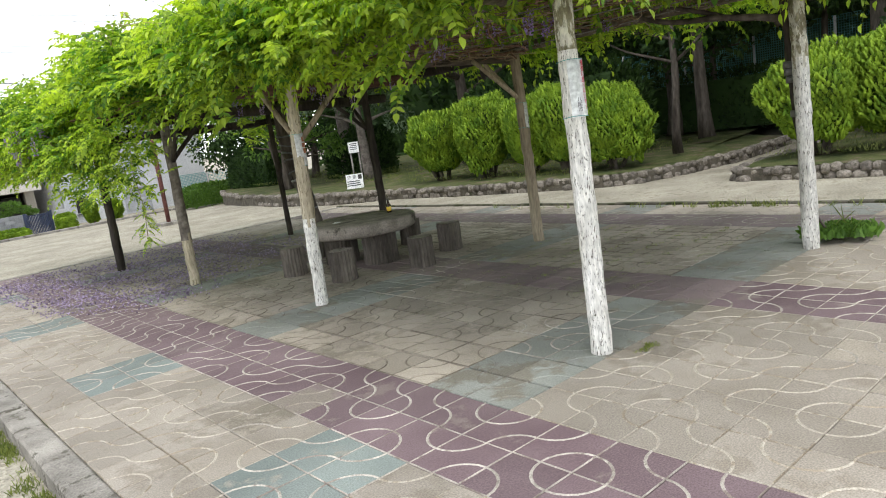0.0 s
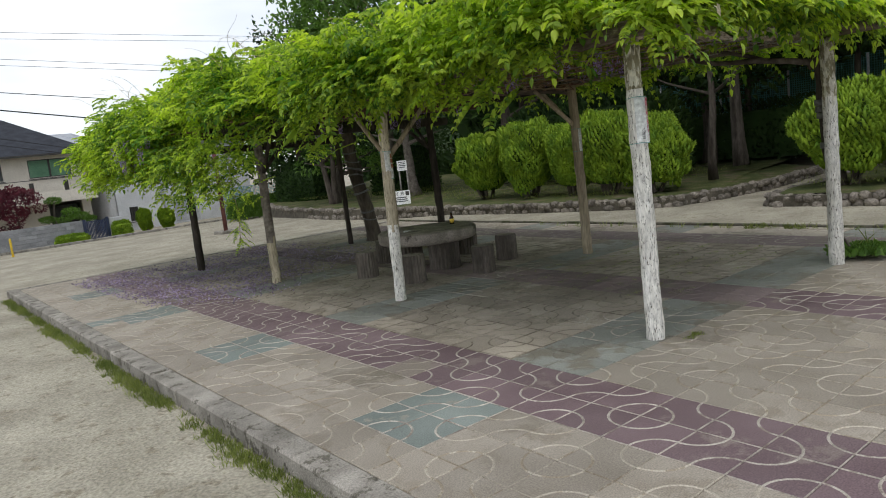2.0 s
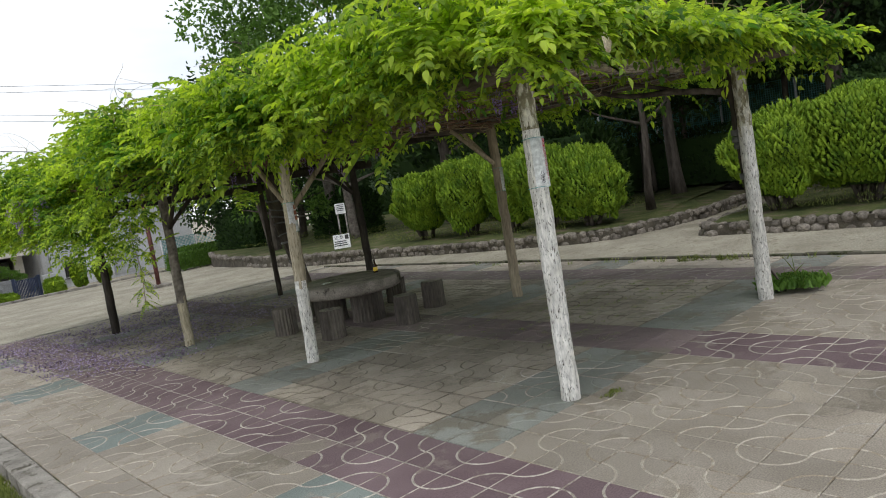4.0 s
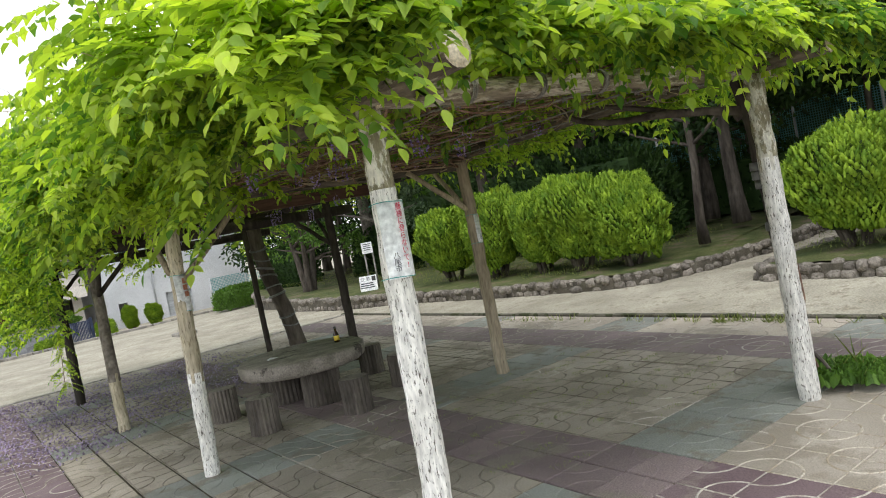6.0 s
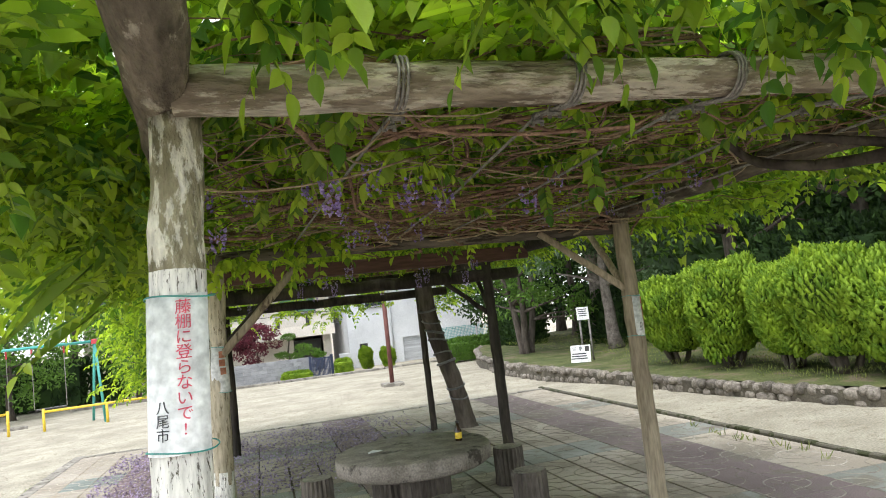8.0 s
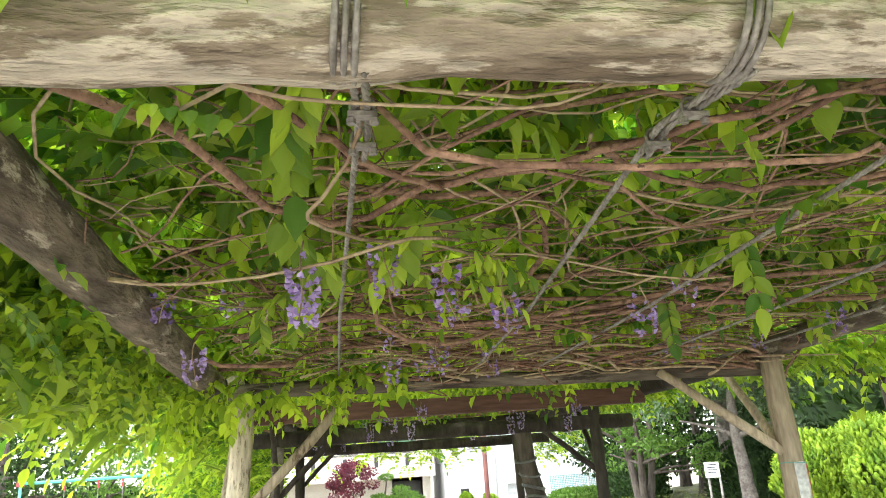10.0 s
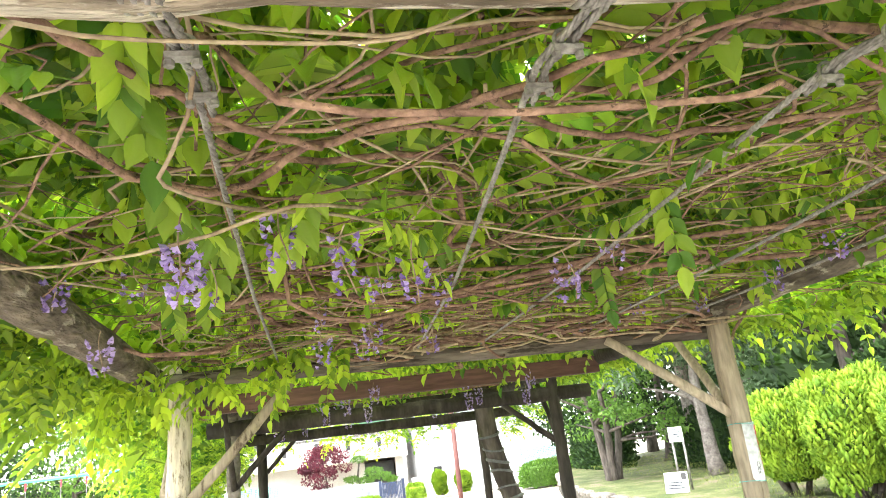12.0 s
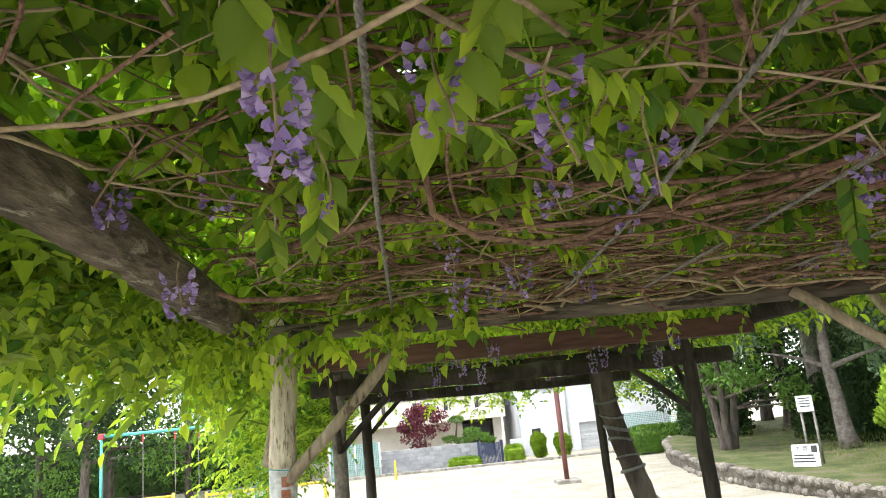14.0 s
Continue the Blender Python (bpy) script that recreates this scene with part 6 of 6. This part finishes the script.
# overhead wires
WIRES = (((-40, 29, 10.4), (14, 29, 4.3), 0.3, 0.016), ((-40, 29.2, 11.8), (14, 29.2, 3.0), 0.3, 0.026), ((-30, 29.6, 11.7), (8, 29.6, 2.2), 0.2, 0.014), ((-30, 29.7, 11.2), (8, 29.7, 2.0), 0.2, 0.012),
         ((-50, 28.6, 7.9), (19, 28.6, 7.75), 0.1, 0.008), ((-50, 28.8, 7.7), (19, 28.8, 7.55), 0.1, 0.008), ((-50, 28.6, 9.4), (19, 28.6, 5.9), 0.1, 0.008), ((-50, 28.8, 9.2), (19, 28.8, 5.7), 0.1, 0.008))
for i, (a, b, sag, r) in enumerate(WIRES):
    t = np.linspace(0, 1, 24)[:, None]
    line = np.array(a) + (np.array(b, float) - np.array(a)) * t - UP * sag * 4 * t * (1 - t)
    tagged(part("overhead_wire", Geo().tube(line, r, 5), WIRE), "thin dark overhead power wire", "wire", group="overhead wires")

# things on the table
bottle = thing("bottle", "small brown glass bottle with a yellow label", "bottle", at=pose(1.86, 4.22, 0.502))
BROWN = bpy.data.materials.new("brown_glass")
BROWN.use_nodes = True
BROWN.node_tree.nodes["Principled BSDF"].inputs["Base Color"].default_value = (0.03, 0.012, 0.004, 1)
BROWN.node_tree.nodes["Principled BSDF"].inputs["Roughness"].default_value = 0.08
part("glass", Geo().lathe([(0.026, 0), (0.029, 0.004), (0.029, 0.085), (0.013, 0.115), (0.0115, 0.145)], 16), BROWN, bottle, smooth=True)
part("label", Geo().lathe([(0.0296, 0.02), (0.0298, 0.022), (0.0298, 0.068), (0.0296, 0.07)], 16), YELLOW, bottle, smooth=True)
part("cap", Geo().lathe([(0.014, 0.145), (0.014, 0.163), (0.011, 0.166)], 14), DARK_FRAME, bottle, smooth=True)
scrap = tagged(part("paper_scrap", Geo().add([(-0.06, -0.03, 0.004), (0.05, -0.04, 0.012), (0.07, 0.02, 0.005), (0.0, 0.045, 0.016), (-0.05, 0.03, 0.006), (0.0, 0.0, 0.02)], [(0, 1, 5), (1, 2, 5), (2, 3, 5), (3, 4, 5), (4, 0, 5)]), WHITE_PAINT, at=pose(1.16, 4.3, 0.504)), "crumpled scrap of white paper on the table", "paper")


# ---- notices tied round the posts ----
def on_post(me, x, y, r, az, lean=(0, 0), zm=0.0):
    """Bends a flat mesh in the xz plane round a post; az: the way it faces, in degrees."""
    for v in me.vertices:
        a = radians(az) + v.co.x / r
        d = r - v.co.y
        v.co = (x + d * math.cos(a) + lean[0] * (v.co.z - zm), y + d * math.sin(a) + lean[1] * (v.co.z - zm), v.co.z)
    return me


FADED_PRINT = surf("faded_red_print", (0.36, 0.14, 0.08), (0.48, 0.22, 0.14), 20, 0.7, 0.1, 90)


def notice_sheet(x, y, r, az, z0, z1, width, red="", black="", size=0.026, label="", lean=(0, 0)):
    sheet = thing("tied_notice", label, "sign", group="notices tied to posts")
    geo = Geo()
    cols = 16
    xs = np.linspace(-width / 2, width / 2, cols + 1)
    vs = [(a, 0.0, z) for z in (z0, z1) for a in xs] + [(a, 0.0015, z) for z in (z0, z1) for a in xs]
    m_ = cols + 1
    fs = [(i, i + 1, m_ + i + 1, m_ + i) for i in range(cols)] + [(2 * m_ + i + 1, 2 * m_ + i, 3 * m_ + i, 3 * m_ + i + 1) for i in range(cols)]
    fs += [(m_ + i, m_ + i + 1, 3 * m_ + i + 1, 3 * m_ + i) for i in range(cols)]
    me = on_post(geo.add(vs, fs).mesh("sheet", WHITE_PAINT, smooth=True), x, y, r, az, lean, (z0 + z1) / 2)
    sh_ = part("sheet", me, (), sheet)
    for words, dx, top_, k, mat in ((red, width * 0.12, z1 - 0.028, size, RED_PRINT), (black, -width * 0.17, z0 + 0.03 + 2.4 * size * 0.9, size * 0.9, BLACK_PRINT)):
        for i, ch in enumerate(words):
            t_ = text_mesh(ch, k * 1.08, "character", mat, 0.0004)
            t_.transform(Matrix.Translation((dx - 0.002 * i * (mat is RED_PRINT) * 0, -0.003, top_ - k * i * 1.02)))
            part("character", on_post(t_, x, y, r, az, lean, (z0 + z1) / 2), (), sh_)
    if not red:
        for i, dx in enumerate((0.012, 0.01, 0.014)):
            t_ = Geo().box((dx, -0.004, z1 - 0.05 - 0.05 * i), (0.034, 0.001, 0.04)).mesh("print_block", FADED_PRINT)
            part("print_block", on_post(t_, x, y, r, az, lean, (z0 + z1) / 2), (), sh_)
    for z in (z0 + 0.004, z1 - 0.004):
        a = np.linspace(0, 2 * np.pi, 28)
        part("tie_wire", Geo().tube(np.stack([x + lean[0] * (z - (z0 + z1) / 2) + (r + 0.001) * np.cos(a), y + lean[1] * (z - (z0 + z1) / 2) + (r + 0.001) * np.sin(a), z + 0.004 * np.sin(a * 2)], 1), 0.0018, 5), TEAL, sheet, smooth=True)


notice_sheet(0.072, 0.069, 0.071, -96, 1.37, 1.69, 0.15, "藤棚に登らないで!", "八尾市", 0.0298, "white notice with red vertical lettering tied to a whitewashed post", (0.05, 0.05))
notice_sheet(0.053, 3.033, 0.061, -80, 1.25, 1.53, 0.13, "", "", 0.026, "faded grey-white notice tied to a log post")
notice_sheet(2.784, 2.78, 0.061, -60, 1.27, 1.55, 0.12, "藤棚に登らないで!", "八尾市", 0.0245, "sun-bleached notice with red lettering tied to a log post")

# ---- the pavers: two corner arcs on each, turned one way or the other ----
def paver(worn, turned):
    h, b = TILE / 2 - (0.0035 if worn == 1 else 0.0018), 0.004
    geo = Geo()
    vs = [(sx * h, sy * h, -0.03) for sx, sy in ((-1, -1), (1, -1), (1, 1), (-1, 1))] + [(sx * h, sy * h, -0.006) for sx, sy in ((-1, -1), (1, -1), (1, 1), (-1, 1))]
    vs += [(sx * (h - b), sy * (h - b), 0.0) for sx, sy in ((-1, -1), (1, -1), (1, 1), (-1, 1))]
    geo.add(vs, [(a, (a + 1) % 4, 4 + (a + 1) % 4, 4 + a) for a in range(4)] + [(8, 9, 10, 11)], 0)
    geo.f += [[4 + a, 4 + (a + 1) % 4, 8 + (a + 1) % 4, 8 + a] for a in range(4)]
    geo.s += [1] * 4
    for sx, sy in (((-1, -1), (1, 1)) if turned else ((1, -1), (-1, 1))):
        a0 = math.atan2(-sy, -sx) - math.pi / 4
        vs = []
        for i in range(7):
            a = a0 + math.pi / 2 * i / 6
            for r, z in ((TILE / 2 - 0.0072, 0.0), (TILE / 2, 0.004), (TILE / 2 + 0.0072, 0.0)):
                vs.append((sx * h + r * math.cos(a) , sy * h + r * math.sin(a), z))
        vs = np.clip(np.array(vs), -h, h)
        geo.add(vs, [(3 * i + k, 3 * i + k + 1, 3 * i + k + 4, 3 * i + k + 3) for i in range(6) for k in range(2)], 1)
    return geo


tr = random.Random(4)
SKINS, SOILED_SHADE = {"tan": TAN, "purple": PURPLE, "blue": BLUE}, {"tan": SOILED_SHADE_TAN, "purple": SOILED_SHADE_PURPLE, "blue": SOILED_SHADE_BLUE}
INLAY = {(c, w): (LINE if c != "tan" else FAINT_LINE) if w == 0 else RUBBED_LINE if w == 2 else DIRT_LINE if c == "tan" else SOILED_SHADE[c] for c in SKINS for w in (0, 1, 2)}
PAVERS = {(c, w, t_): (paver(w, t_), mat, INLAY[c, w]) for w, skins in ((0, SKINS), (1, SOILED_SHADE), (2, SOILED_SHADE)) for c, mat in skins.items() for t_ in (0, 1)}
PAVER_MESH = {k: geo.mesh("paver", mat, line) for k, (geo, mat, line) in PAVERS.items()}
PAVER_PARTS = {k: (np.concatenate(geo.v), geo.f, geo.s) for k, (geo, mat, line) in PAVERS.items()}
rest = {}
for i in range(-3, 20):
    for j in range(-34, 32):
        u, v = U0 + (i + 0.5) * TILE, V0 + (j + 0.5) * TILE
        c = "purple" if i % 8 in (0, 1) else "blue" if j % 8 in (0, 1) else "tan"
        if i == -3 and tr.random() < 0.85:
            c = "tan"
        # bays under the canopy take the copies toned for dirt and its shade
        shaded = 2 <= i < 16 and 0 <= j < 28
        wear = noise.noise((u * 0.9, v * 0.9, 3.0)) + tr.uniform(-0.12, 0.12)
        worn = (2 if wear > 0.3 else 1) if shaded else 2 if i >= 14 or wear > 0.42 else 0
        key = (c, worn, tr.randrange(2))
        tilt = (tr.uniform(-0.25, 0.25), tr.uniform(-0.25, 0.25), tr.uniform(-0.3, 0.3))
        cut = 0.955 if i == -3 else 1.0
        m = Matrix.LocRotScale((u + (1 - cut) * TILE / 2, v, tr.uniform(-0.0015, 0.0015)), Euler([radians(a) for a in tilt]), (cut * ((0.952, 0.968, 0.96)[i % 3] if worn == 1 else 1.0), 1, 1))
        if -3 <= i < 10 and -11 <= j < 12:
            part("paver", PAVER_MESH[key], (), court, at=m)
        else:
            vs, fs, ss = PAVER_PARTS[key]
            r = rest.setdefault(key[:2], Geo())
            vs = vs @ np.array(m.to_3x3()).T + np.array(m.translation)
            base = r.n
            r.v.append(vs)
            r.n += len(vs)
            r.f += [[q_ + base for q_ in f_] for f_ in fs]
            r.s += ss
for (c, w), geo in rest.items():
    part("pavers", geo, ((SOILED_SHADE if w else SKINS)[c], INLAY[c, w]), court)["kind"] = "stuff"
